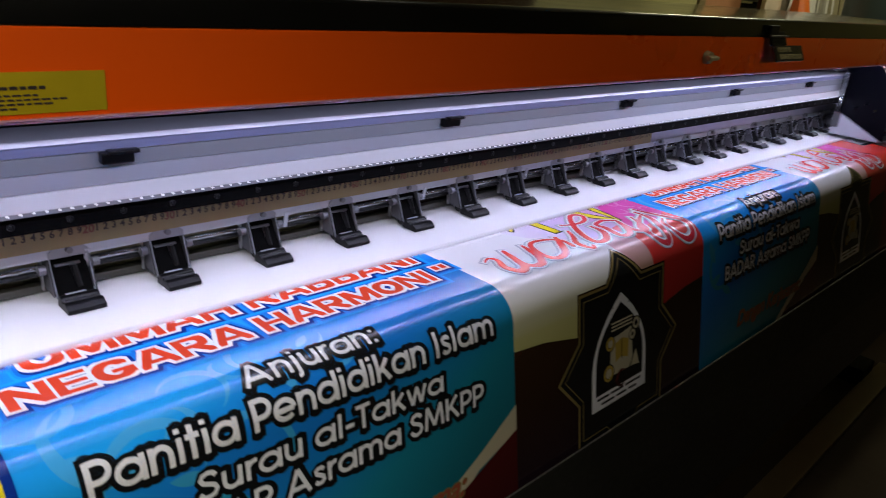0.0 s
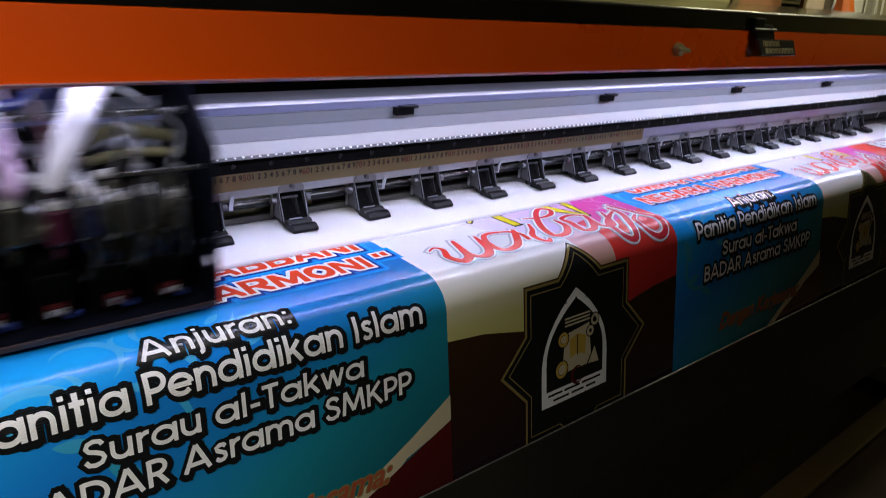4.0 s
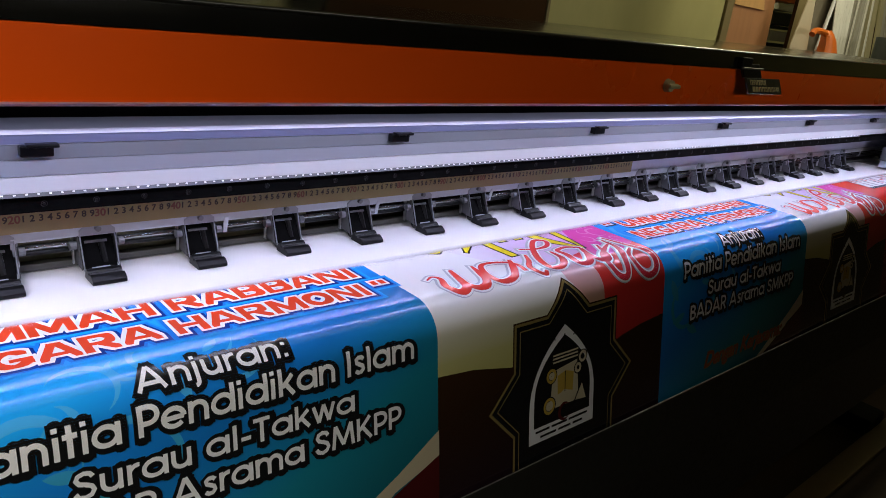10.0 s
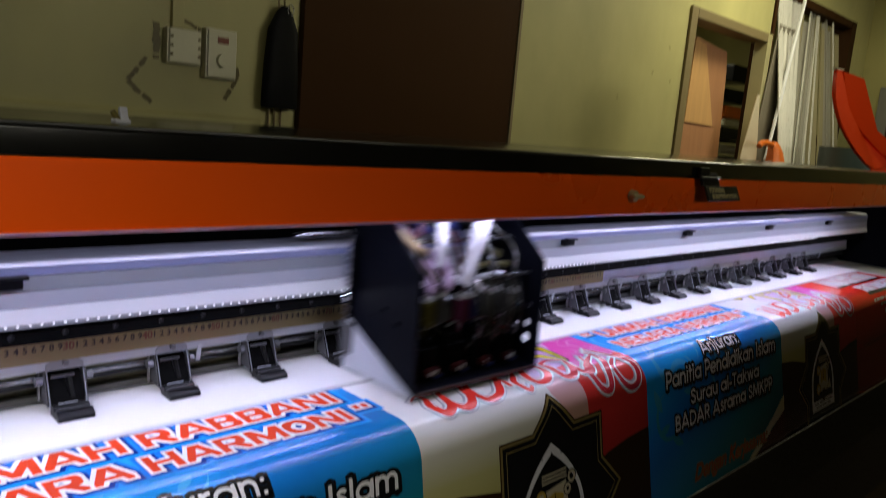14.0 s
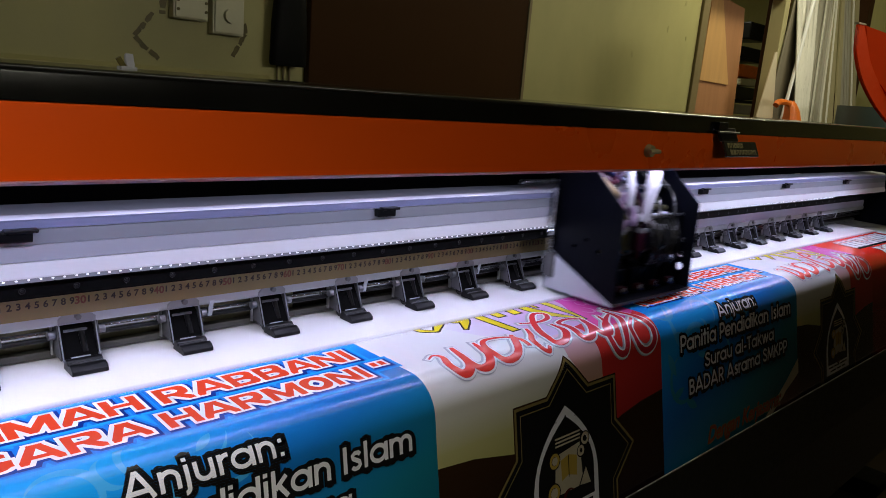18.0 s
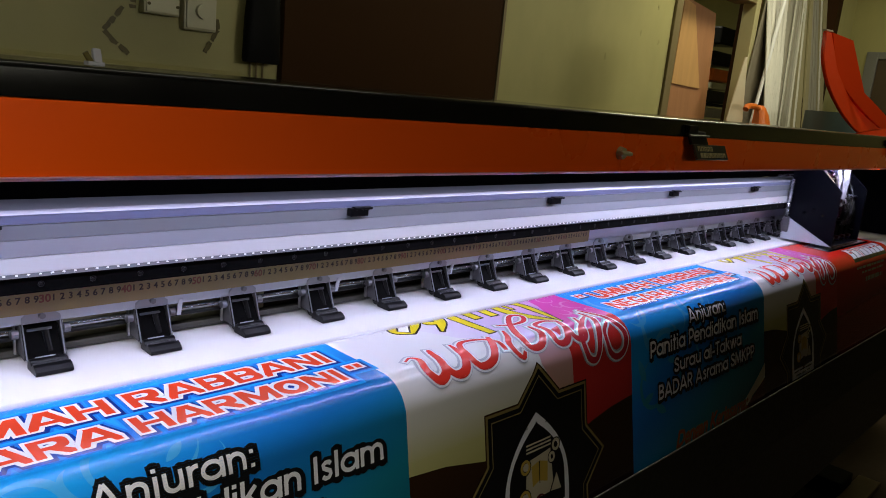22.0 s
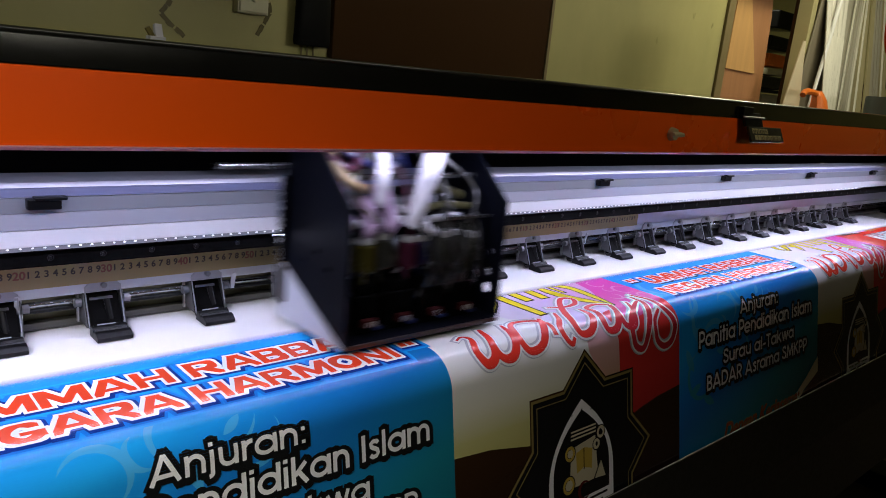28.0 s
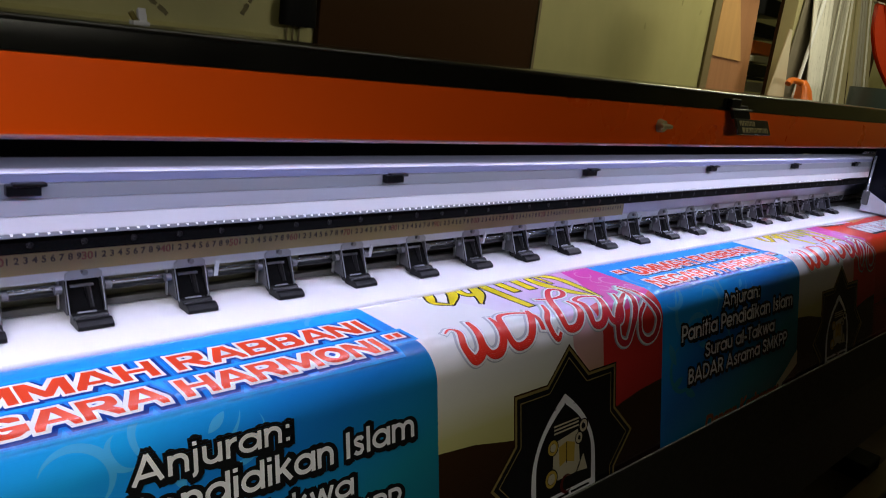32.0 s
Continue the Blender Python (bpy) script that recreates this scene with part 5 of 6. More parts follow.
# brush letters as strokes in the panel: across, along the print, width
BULAN = []
BULAN.append([(0.386, -0.010, 0.010), (0.388, 0.035, 0.020), (0.402, 0.078, 0.020), (0.440, 0.130, 0.003)])
BULAN.append([(0.384, -0.004, 0.008), (0.420, -0.006, 0.014), (0.447, 0.024, 0.016), (0.447, 0.075, 0.014), (0.440, 0.130, 0.003)])
BULAN.append([(0.408, -0.030, 0.010), (0.412, 0.040, 0.006)])
BULAN.append([(0.352, -0.035, 0.018), (0.349, 0.048, 0.018)])
BULAN.append([(0.308, -0.035, 0.018), (0.309, 0.046, 0.018)])
BULAN.append([(0.267, -0.040, 0.018), (0.270, 0.056, 0.018), (0.273, 0.110, 0.016)])
BULAN.append([(0.252, -0.030, 0.012), (0.236, 0.020, 0.020), (0.201, 0.064, 0.004)])
BULAN.append([(0.214, -0.030, 0.012), (0.207, 0.018, 0.014), (0.230, 0.028, 0.012)])
BULAN.append([(0.200, -0.030, 0.014), (0.186, 0.010, 0.018), (0.150, 0.047, 0.006)])
BULAN.append([(0.160, -0.034, 0.014), (0.138, 0.006, 0.016), (0.127, 0.030, 0.010), (0.150, 0.047, 0.005)])
BULAN.append([(0.165, -0.036, 0.012), (0.140, -0.020, 0.012), (0.118, -0.008, 0.004)])
PROGRAM = []
PROGRAM.append([(0.509, 0.118, 0.006), (0.505, 0.157, 0.012), (0.476, 0.198, 0.013), (0.456, 0.231, 0.012), (0.430, 0.221, 0.012), (0.429, 0.185, 0.012), (0.469, 0.155, 0.009), (0.502, 0.138, 0.005)])
PROGRAM.append([(0.521, 0.108, 0.006), (0.541, 0.165, 0.012), (0.558, 0.201, 0.014), (0.548, 0.231, 0.013), (0.521, 0.239, 0.012), (0.498, 0.222, 0.011), (0.498, 0.191, 0.009), (0.528, 0.170, 0.005)])
PROGRAM.append([(0.474, 0.132, 0.005), (0.446, 0.181, 0.011), (0.428, 0.190, 0.012), (0.412, 0.180, 0.013), (0.418, 0.150, 0.011), (0.428, 0.126, 0.005)])
PROGRAM.append([(0.428, 0.133, 0.006), (0.410, 0.163, 0.013), (0.385, 0.186, 0.013), (0.361, 0.182, 0.013), (0.370, 0.146, 0.013), (0.370, 0.124, 0.009), (0.400, 0.117, 0.008), (0.424, 0.128, 0.007)])
PROGRAM.append([(0.352, 0.122, 0.006), (0.347, 0.155, 0.013), (0.318, 0.180, 0.013), (0.291, 0.177, 0.013), (0.300, 0.142, 0.013), (0.334, 0.096, 0.011), (0.370, 0.067, 0.009), (0.389, 0.078, 0.009), (0.370, 0.098, 0.009), (0.336, 0.102, 0.007), (0.302, 0.092, 0.004)])
PROGRAM.append([(0.292, 0.116, 0.005), (0.276, 0.140, 0.009), (0.256, 0.160, 0.011), (0.253, 0.180, 0.011), (0.262, 0.192, 0.009), (0.273, 0.183, 0.006)])
PROGRAM.append([(0.244, 0.124, 0.007), (0.229, 0.147, 0.013), (0.199, 0.180, 0.013), (0.168, 0.187, 0.013), (0.157, 0.170, 0.013), (0.166, 0.138, 0.011), (0.187, 0.120, 0.008), (0.225, 0.127, 0.007), (0.241, 0.145, 0.009), (0.236, 0.172, 0.009)])
PROGRAM.append([(0.160, 0.119, 0.005), (0.153, 0.145, 0.011), (0.144, 0.170, 0.014), (0.128, 0.187, 0.015), (0.109, 0.187, 0.013), (0.100, 0.170, 0.013), (0.107, 0.140, 0.011), (0.113, 0.120, 0.008)])
PROGRAM.append([(0.114, 0.118, 0.006), (0.103, 0.155, 0.013), (0.093, 0.181, 0.015), (0.074, 0.189, 0.015), (0.064, 0.168, 0.013), (0.075, 0.141, 0.009), (0.067, 0.129, 0.005), (0.051, 0.137, 0.003)])


def emblem_panel(x0, full=True):
    level[0] = 0
    rect(0.0, 0.5745, -0.05, 0.56, "olive", x0)
    poly([(0.13, -0.05), (0.5745, -0.05), (0.5745, 0.22), (0.33, 0.22), (0.30, 0.17), (0.20, 0.10), (0.16, 0.03)], "lilac", x0)
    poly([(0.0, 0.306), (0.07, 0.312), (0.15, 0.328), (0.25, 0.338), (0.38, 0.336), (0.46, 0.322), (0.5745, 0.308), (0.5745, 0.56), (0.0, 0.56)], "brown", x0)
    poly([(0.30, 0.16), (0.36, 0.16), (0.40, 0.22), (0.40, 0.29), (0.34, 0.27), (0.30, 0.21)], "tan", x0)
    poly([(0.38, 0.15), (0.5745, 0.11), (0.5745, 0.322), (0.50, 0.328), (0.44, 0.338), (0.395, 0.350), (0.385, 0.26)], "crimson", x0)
    poly([(0.500, -0.05), (0.5745, -0.05), (0.5745, 0.145), (0.52, 0.165), (0.46, 0.175), (0.42, 0.165), (0.41, 0.14), (0.445, 0.10), (0.475, 0.05), (0.49, 0.0)], "magenta", x0)
    if not full:
        return
    for cx, cm, r, w, a0, a1 in [(0.52, 0.03, 0.018, 0.005, 0, 300), (0.545, 0.075, 0.022, 0.006, 60, 350), (0.49, 0.10, 0.016, 0.005, -90, 200), (0.55, -0.01, 0.02, 0.005, 120, 400), (0.515, 0.065, 0.012, 0.004, 0, 280), (0.555, 0.115, 0.012, 0.004, 90, 400)]:
        ring(cx, cm, r, w, a0, a1, "pinkring", x0)
    brush(BULAN, lambda x, y: (x, y), [("black", 0.0034, 0.0, 0.0), ("yellow", 0.0, 0, 0)], x0)
    for r, n in [(0.190, "brown"), (0.186, "gold"), (0.1795, "black"), (0.1685, "gold"), (0.1660, "black")]:
        star(0.288, 0.394, r, n, x0)
    arch(0.278, 0.284, 0.474, 0.084, "white", x0)
    arch(0.278, 0.301, 0.448, 0.0725, "black", x0)
    for xa, xb, ma in [(0.210, 0.245, 0.4535), (0.250, 0.290, 0.4535), (0.295, 0.345, 0.4535), (0.222, 0.262, 0.4635), (0.268, 0.300, 0.4635), (0.306, 0.332, 0.4635)]:
        rect(xa, xb, ma, ma + 0.004, "black", x0)
    for k in range(7):
        a = radians(-58 + 116 * k / 6)
        rect(0.278 + 0.075 * math.sin(a) - 0.0018, 0.278 + 0.075 * math.sin(a) + 0.0018, 0.300 + 0.085 * (1 - math.cos(a)), 0.3022 + 0.085 * (1 - math.cos(a)), "black", x0)
    for k in range(3):
        rect(0.250, 0.315, 0.332 + k * 0.006, 0.335 + k * 0.006, "cream", x0)
    poly([(0.25, 0.36), (0.313, 0.352), (0.320, 0.425), (0.245, 0.425)], "cream", x0)
    poly([(0.262, 0.37), (0.283, 0.365), (0.305, 0.372), (0.303, 0.405), (0.281, 0.398), (0.264, 0.404)], "gold2", x0)
    rect(0.2815, 0.2835, 0.366, 0.402, "black", x0)
    for cx, cm, r in [(0.247, 0.367, 0.0145), (0.243, 0.418, 0.0165), (0.328, 0.350, 0.0125), (0.316, 0.368, 0.0110)]:
        ring(cx, cm, r, 0.0035, 0, 360, "black", x0)
        ring(cx, cm, r - 0.002, 0.005, 0, 360, "gold2" if cx < 0.3 else "cream", x0)
        ring(cx, cm, r - 0.008, r - 0.0085, 0, 360, "cream" if cx < 0.3 else "black", x0)
    poly([(0.306, 0.428), (0.328, 0.392), (0.345, 0.432)], "black", x0)
    poly([(0.311, 0.425), (0.328, 0.398), (0.340, 0.428)], "cream", x0)
    ring(0.282, 0.437, 0.0165, 0.007, 20, 330, "darkred", x0)
    # the neighbouring banner's title stands on its head
    brush(PROGRAM, lambda x, y: (x, y), [("shade", 0.0058, -0.0012, -0.0010), ("white", 0.0034, 0, 0), ("crimson", 0.0002, 0, 0), ("scarlet", -0.0010, 0.0004, 0.0)], x0, 0.95)


def red_panel(x0):
    """The neighbouring banner: red, with a row of broad white lettering that cannot be read and a tan and orange ribbon."""
    level[0] = 0
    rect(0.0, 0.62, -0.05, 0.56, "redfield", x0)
    rect(0.62, 0.665, -0.05, 0.56, "white", x0)
    poly([(0.0, -0.05), (0.62, -0.05), (0.60, -0.022), (0.40, 0.004), (0.19, 0.012), (0.02, 0.002)], "white", x0)
    poly([(0.02, 0.003), (0.19, 0.013), (0.19, 0.022), (0.05, 0.014)], "brown", x0)
    poly([(0.20, -0.020), (0.34, -0.036), (0.40, -0.008), (0.24, 0.016)], "gold2", x0)
    poly([(0.15, -0.010), (0.24, -0.030), (0.26, 0.014), (0.17, 0.010)], "tan", x0)
    poly([(0.32, -0.022), (0.56, -0.046), (0.60, -0.022), (0.40, 0.010), (0.27, 0.020)], "flame", x0)
    for xa, xb, ma, mb, lean, seed in [(0.135, 0.585, 0.040, 0.118, 0.012, 3), (0.20, 0.56, 0.142, 0.192, 0.008, 8)]:
        r_ = random.Random(seed)
        letters = []
        x = xa
        while x < xb - 0.03:
            w = r_.uniform(0.034, 0.056)
            letters.append((x, min(x + w, xb), r_.choice((0, 1, 2))))
            x += w + 0.007
        for swell, shift, coat in ((0.007, 0.006, "black"), (0.0, 0.0, "white")):
            for a, b, _ in letters:
                poly([(a - swell + lean, ma - swell + shift), (b + swell + lean, ma - swell + shift), (b + swell, mb + swell + shift), (a - swell, mb + swell + shift)], coat, x0, a != xa)
        for a, b, k in letters:
            m_ = (a + b) / 2 + lean / 2
            h_ = mb - ma
            if k == 0:
                rect(m_ - 0.004, m_ + 0.004, ma + 0.22 * h_, mb + 0.001, "redfield", x0, a != xa)
            elif k == 1:
                rect(m_ - 0.003, m_ + 0.014, ma + 0.40 * h_, ma + 0.58 * h_, "redfield", x0, a != xa)
            else:
                rect(m_ - 0.005, m_ + 0.005, ma - 0.001, ma + 0.34 * h_, "redfield", x0, a != xa)
    for xa, xb, ma, mb in [(0.20, 0.52, 0.222, 0.230), (0.26, 0.50, 0.240, 0.247), (0.30, 0.50, 0.262, 0.276)]:
        x, k = xa, 0
        while x < xb:
            w = 0.018 + 0.011 * ((k * 5) % 4)
            rect(x, min(x + w, xb), ma, mb, "cream", x0, k > 0)
            x += w + 0.008
            k += 1


PERIOD = 1.2155
for k in (-1, 0, 1):
    blue_panel(0.005 + k * PERIOD, k >= 0, k == 0)
    emblem_panel(0.646 + k * PERIOD, k >= 0)
red_panel(0.005 + 2 * PERIOD)

# cut the flat print into a flat sheet, narrow strips for the bend and a front sheet
MA, SW, NS = 0.130, 0.003, 46
MB = MA + NS * SW
piece_data = [([], [], [], []) for _ in range(NS + 2)]


def clipped(pts, y0, y1):
    for lim, sign in ((y0, 1), (y1, -1)):
        res = []
        for p_, q_ in zip(pts, pts[1:] + pts[:1]):
            a, b = sign * (p_[1] - lim), sign * (q_[1] - lim)
            if a >= 0:
                res.append(p_)
            if (a > 0 and b < 0) or (a < 0 and b > 0):
                t = a / (a - b)
                res.append((p_[0] + t * (q_[0] - p_[0]), lim, p_[2] + t * (q_[2] - p_[2])))
        pts = res
        if len(pts) < 3:
            return []
    return pts


def piece_mid(k):
    return 0.0 if k == 0 else 0.4 if k == NS + 1 else MA + (k - 0.5) * SW


def index_of(m):
    return 0 if m < MA else NS + 1 if m >= MB else int((m - MA) / SW) + 1


for n, x0, pts in SHAPES:
    area = sum(p_[0] * q_[1] - q_[0] * p_[1] for p_, q_ in zip(pts, pts[1:] + pts[:1]))
    if abs(area) < 1e-10:
        continue
    if area < 0:
        pts = pts[::-1]
    ms = [-p_[1] for p_ in pts]
    ka, kb = index_of(min(ms)), index_of(max(ms) - 1e-9)
    for k in range(ka, kb + 1):
        lo = -9.0 if k == 0 else MA + (k - 1) * SW
        hi = 9.0 if k == NS + 1 else MA + k * SW if k else MA
        q = pts if ka == kb else clipped(pts, -hi, -lo)
        if not q:
            continue
        verts, faces, mats_i, uvs = piece_data[k]
        c0 = len(verts)
        mid_ = piece_mid(k)
        verts += [(x, y + mid_, z) for x, y, z in q]
        faces.append(list(range(c0, c0 + len(q))))
        mats_i.append(n)
        for x, y, z in q:
            uvs += (x - x0, -y)
banner = thing("printed_banner", "glossy vinyl banner with blue, red and cream prints", "banner")
PIECES = []
for k, (verts, faces, mats_i, uvs) in enumerate(piece_data):
    name = "flat_sheet" if k == 0 else "hanging_sheet" if k == NS + 1 else "bent_strip"
    me = bpy.data.meshes.new(name)
    me.from_pydata(verts, [], faces)
    for n in INKS:
        me.materials.append(I[n])
    me.polygons.foreach_set("material_index", mats_i)
    me.uv_layers.new(name="UVMap").data.foreach_set("uv", uvs)
    ob = new(name, me)
    ob.parent = banner
    PIECES.append((ob, piece_mid(k)))

# unprinted vinyl, which the heads have not reached yet
blank = M["vinyl"].copy()
blank.name = "half_inked_vinyl"
nt = blank.node_tree
out = [n for n in nt.nodes if n.bl_idname == "ShaderNodeOutputMaterial"][0]
b = nt.nodes["Principled BSDF"]
tr = nt.nodes.new("ShaderNodeBsdfTransparent")
mx = nt.nodes.new("ShaderNodeMixShader")
co = nt.nodes.new("ShaderNodeTexCoord")
sp = nt.nodes.new("ShaderNodeSeparateXYZ")
nz = nt.nodes.new("ShaderNodeTexNoise")
nz.inputs["Scale"].default_value = 900
nz.inputs["Detail"].default_value = 2
mr = nt.nodes.new("ShaderNodeMapRange")
mr.inputs[1].default_value, mr.inputs[2].default_value = -0.124, -0.102
ad = nt.nodes.new("ShaderNodeMath")
ad.operation = "MULTIPLY_ADD"
ad.inputs[1].default_value, ad.inputs[2].default_value = 0.5, -0.25
ad2 = nt.nodes.new("ShaderNodeMath")
ad2.operation, ad2.use_clamp = "ADD", True
nt.links.new(co.outputs["Object"], sp.inputs[0])
nt.links.new(co.outputs["Object"], nz.inputs["Vector"])
nt.links.new(sp.outputs[1], mr.inputs[0])
nt.links.new(nz.outputs["Fac"], ad.inputs[0])
nt.links.new(ad.outputs[0], ad2.inputs[0])
nt.links.new(mr.outputs[0], ad2.inputs[1])
nt.links.new(ad2.outputs[0], mx.inputs[0])
nt.links.new(tr.outputs[0], mx.inputs[1])
nt.links.new(b.outputs[0], mx.inputs[2])
nt.links.new(mx.outputs[0], out.inputs[0])
bmx = bmesh.new()
q = [(-0.62, -0.130), (3.10, -0.130), (3.10, 0.06), (-0.62, 0.06)]
bmx.faces.new([bmx.verts.new((x, y, ZM + 0.0008)) for x, y in q])
part("unprinted_sheet", bmx, blank, banner, "plain white vinyl not yet printed")

# ---- on the wall and in the room behind ----
solid("brown_board", box(1.220, 2.160, WY - 0.03, WY - 0.003, 0.1, 2.5, 0.003), "brown", "dark brown board leaning flat on the wall", "board")
solid("board_trim", box(2.162, 2.177, WY - 0.034, WY - 0.002, 0.1, 2.5, 0.002), "frame", "thin wooden trim beside the brown board", "trim", "structure")
solid("wall_trim", extrude_x([(WY - 0.022, H + 0.20), (WY - 0.022, H + 0.310), (WY - 0.012, H + 0.320), (WY, H + 0.320), (WY, H + 0.20)], -2.0, 1.10), "wall", "painted ledge along the wall", "trim", "structure")


def wall_socket(x0, x1, z0, z1, label, knob):
    s_ = thing("wall_switch", label, "switch", ((x0 + x1) / 2, WY, (z0 + z1) / 2))
    w, h = (x1 - x0) / 2, (z1 - z0) / 2
    part("back_box", box(-w, w, -0.030, 0.0, -h, h, 0.003), "switch", s_)
    part("face_plate", box(-w * 0.92, w * 0.92, -0.037, -0.030, -h * 0.94, h * 0.94, 0.003), "switch", s_)
    if knob:
        part("dial", rod((0, -0.037, -h * 0.25), (0, -0.050, -h * 0.25), w * 0.42, 18), "switch", s_, smooth=True)
        part("red_mark", box(-w * 0.35, w * 0.35, -0.0385, -0.037, h * 0.42, h * 0.68), "ink_red", s_, "red mark")
    else:
        for zz in (-0.5, 0.0, 0.5):
            for sx in (-1, 1):
                part("screw", rod((sx * w * 0.8, -0.037, zz * h), (sx * w * 0.8, -0.040, zz * h), 0.004, 8), "tape", s_)
    return s_


wall_socket(0.816, 0.908, H + 0.442, H + 0.530, "ivory switch plate with screws on the wall", False)
wall_socket(0.921, 1.010, H + 0.415, H + 0.545, "ivory dimmer with a round dial and red mark", True)
solid("cable_trunking", box(0.835, 0.866, WY - 0.016, WY - 0.001, H + 0.532, 2.88, 0.002), "wall", "painted cable trunking above the switch", "trunking")


def tape_strip(pts, w, seed=1):
    """Remains of old tape along a bent line, with torn, uneven edges and gaps."""
    r_ = random.Random(seed)
    b_ = bmesh.new()
    for a, c in zip(pts, pts[1:]):
        a, c = Vector(a), Vector(c)
        n = (c - a).normalized()
        o = Vector((-n.y, n.x)) * w / 2
        cuts = max(3, round((c - a).length / 0.009))
        rows = []
        for k in range(cuts + 1):
            m_ = a.lerp(c, k / cuts)
            rows.append((m_ + o * r_.uniform(0.55, 1.15) + n * r_.uniform(-0.002, 0.002), m_ - o * r_.uniform(0.55, 1.15)))
        torn = r_.randrange(1, cuts) if cuts > 4 else -1
        for k, ((p0, p1), (p2, p3)) in enumerate(zip(rows, rows[1:])):
            if k == torn:
                p2, p3 = p0.lerp(p2, 0.45), p1.lerp(p3, 0.3)
            f = b_.faces.new([b_.verts.new((v.x, WY - 0.002, H + v.y)) for v in (p0, p1, p3, p2)])
            ex = bmesh.ops.extrude_face_region(b_, geom=[f])
            bmesh.ops.translate(b_, verts=[v for v in ex["geom"] if isinstance(v, bmesh.types.BMVert)], vec=(0, -0.0008, 0))
    return solid("tape_strip", b_, "tape", "torn remains of old brown tape on the wall", "tape", group="tape on the wall")


tape_strip([(0.775, 0.448), (0.745, 0.408), (0.731, 0.388), (0.745, 0.372), (0.790, 0.338)], 0.0135, 4)
tape_strip([(1.025, 0.452), (1.030, 0.425), (1.018, 0.405), (0.992, 0.362)], 0.0135, 9)
tape_strip([(0.800, 0.540), (0.800, 0.448)], 0.022)
tape_strip([(0.9145, 0.545), (0.9145, 0.452)], 0.010)
tape_strip([(0.872, 0.556), (0.908, 0.540)], 0.012)

for k, (x, z) in enumerate(((3.201, 0.687), (3.377, 0.664), (3.331, 0.821), (2.926, 0.550))):
    b_ = bmesh.new()
    f = b_.faces.new([b_.verts.new((x + (0.007 + 0.003 * math.sin(3 * a + k)) * math.cos(a), WY - 0.0012, H + z + (0.014 + 0.004 * math.sin(2 * a + k)) * math.sin(a))) for a in [2 * math.pi * j / 10 for j in range(10)]])
    ex = bmesh.ops.extrude_face_region(b_, geom=[f])
    bmesh.ops.translate(b_, verts=[v for v in ex["geom"] if isinstance(v, bmesh.types.BMVert)], vec=(0, 0.001, 0))
    solid("wall_mark", b_, "stain", "small brown stain on the wall", "stain", group="stains on the wall")

bagk = thing("black_bag", "black bag hanging from a hook on the wall", "bag", (1.140, WY - 0.045, H + 0.35))
b_ = bmesh.new()
rings = []
for z, w, d_ in ((0.0, 0.056, 0.016), (0.01, 0.058, 0.020), (0.12, 0.054, 0.022), (0.22, 0.046, 0.018), (0.265, 0.026, 0.014), (0.285, 0.012, 0.008)):
    rings.append([b_.verts.new((w * math.copysign(abs(math.cos(a)) ** 0.5, math.cos(a)) + 0.04 * (z > 0.2) * (z - 0.2), d_ * math.sin(a), z)) for a in [2 * math.pi * k / 14 for k in range(14)]])
for r0, r1 in zip(rings, rings[1:]):
    for k in range(14):
        b_.faces.new((r0[k], r0[(k + 1) % 14], r1[(k + 1) % 14], r1[k]))
b_.faces.new(rings[0][::-1]), b_.faces.new(rings[-1])
part("pouch", b_, "bag_black", bagk, smooth=True)
part("cord", bm_tube(bmesh.new(), [(-0.012, 0, 0.27), (-0.016, 0.02, 0.40), (-0.014, 0.03, 0.70)], 0.003, 6), "frame", bagk)
part("cord", bm_tube(bmesh.new(), [(0.004, 0, 0.28), (0.000, 0.02, 0.42), (0.002, 0.03, 0.70)], 0.003, 6), "tape", bagk)
part("metal_ring", bm_tube(bmesh.new(), [(0.016 + 0.010 * math.cos(a), -0.012, 0.275 + 0.014 * math.sin(a)) for a in [0.6 * k for k in range(11)]], 0.0018, 6), "chrome", bagk)
for x in (1.128, 1.148, 1.168):
    solid("hanging_cord", rod((x, WY - 0.010, H - 0.3), (x, WY - 0.010, H + 0.352), 0.003, 6), "frame", "thin pale cord down the wall", "cord", group="cords on the wall")

cl = thing("plastic_clamp", "clear plastic clamp standing on the machine's lid", "clamp", (0.297, -0.17, H + 0.3108))
part("clamp_foot", box(-0.008, 0.008, -0.007, 0.007, 0.0, 0.004, 0.001), "tube", cl)
part("clamp_jaw", extrude_x([(-0.004, 0.003), (0.005, 0.003), (0.007, 0.015), (0.002, 0.017)], -0.001, 0.007, 0.001), "tube", cl)
part("clamp_spring", rod((-0.003, 0, 0.003), (-0.009, 0, 0.012), 0.003, 8), "tape", cl, smooth=True)

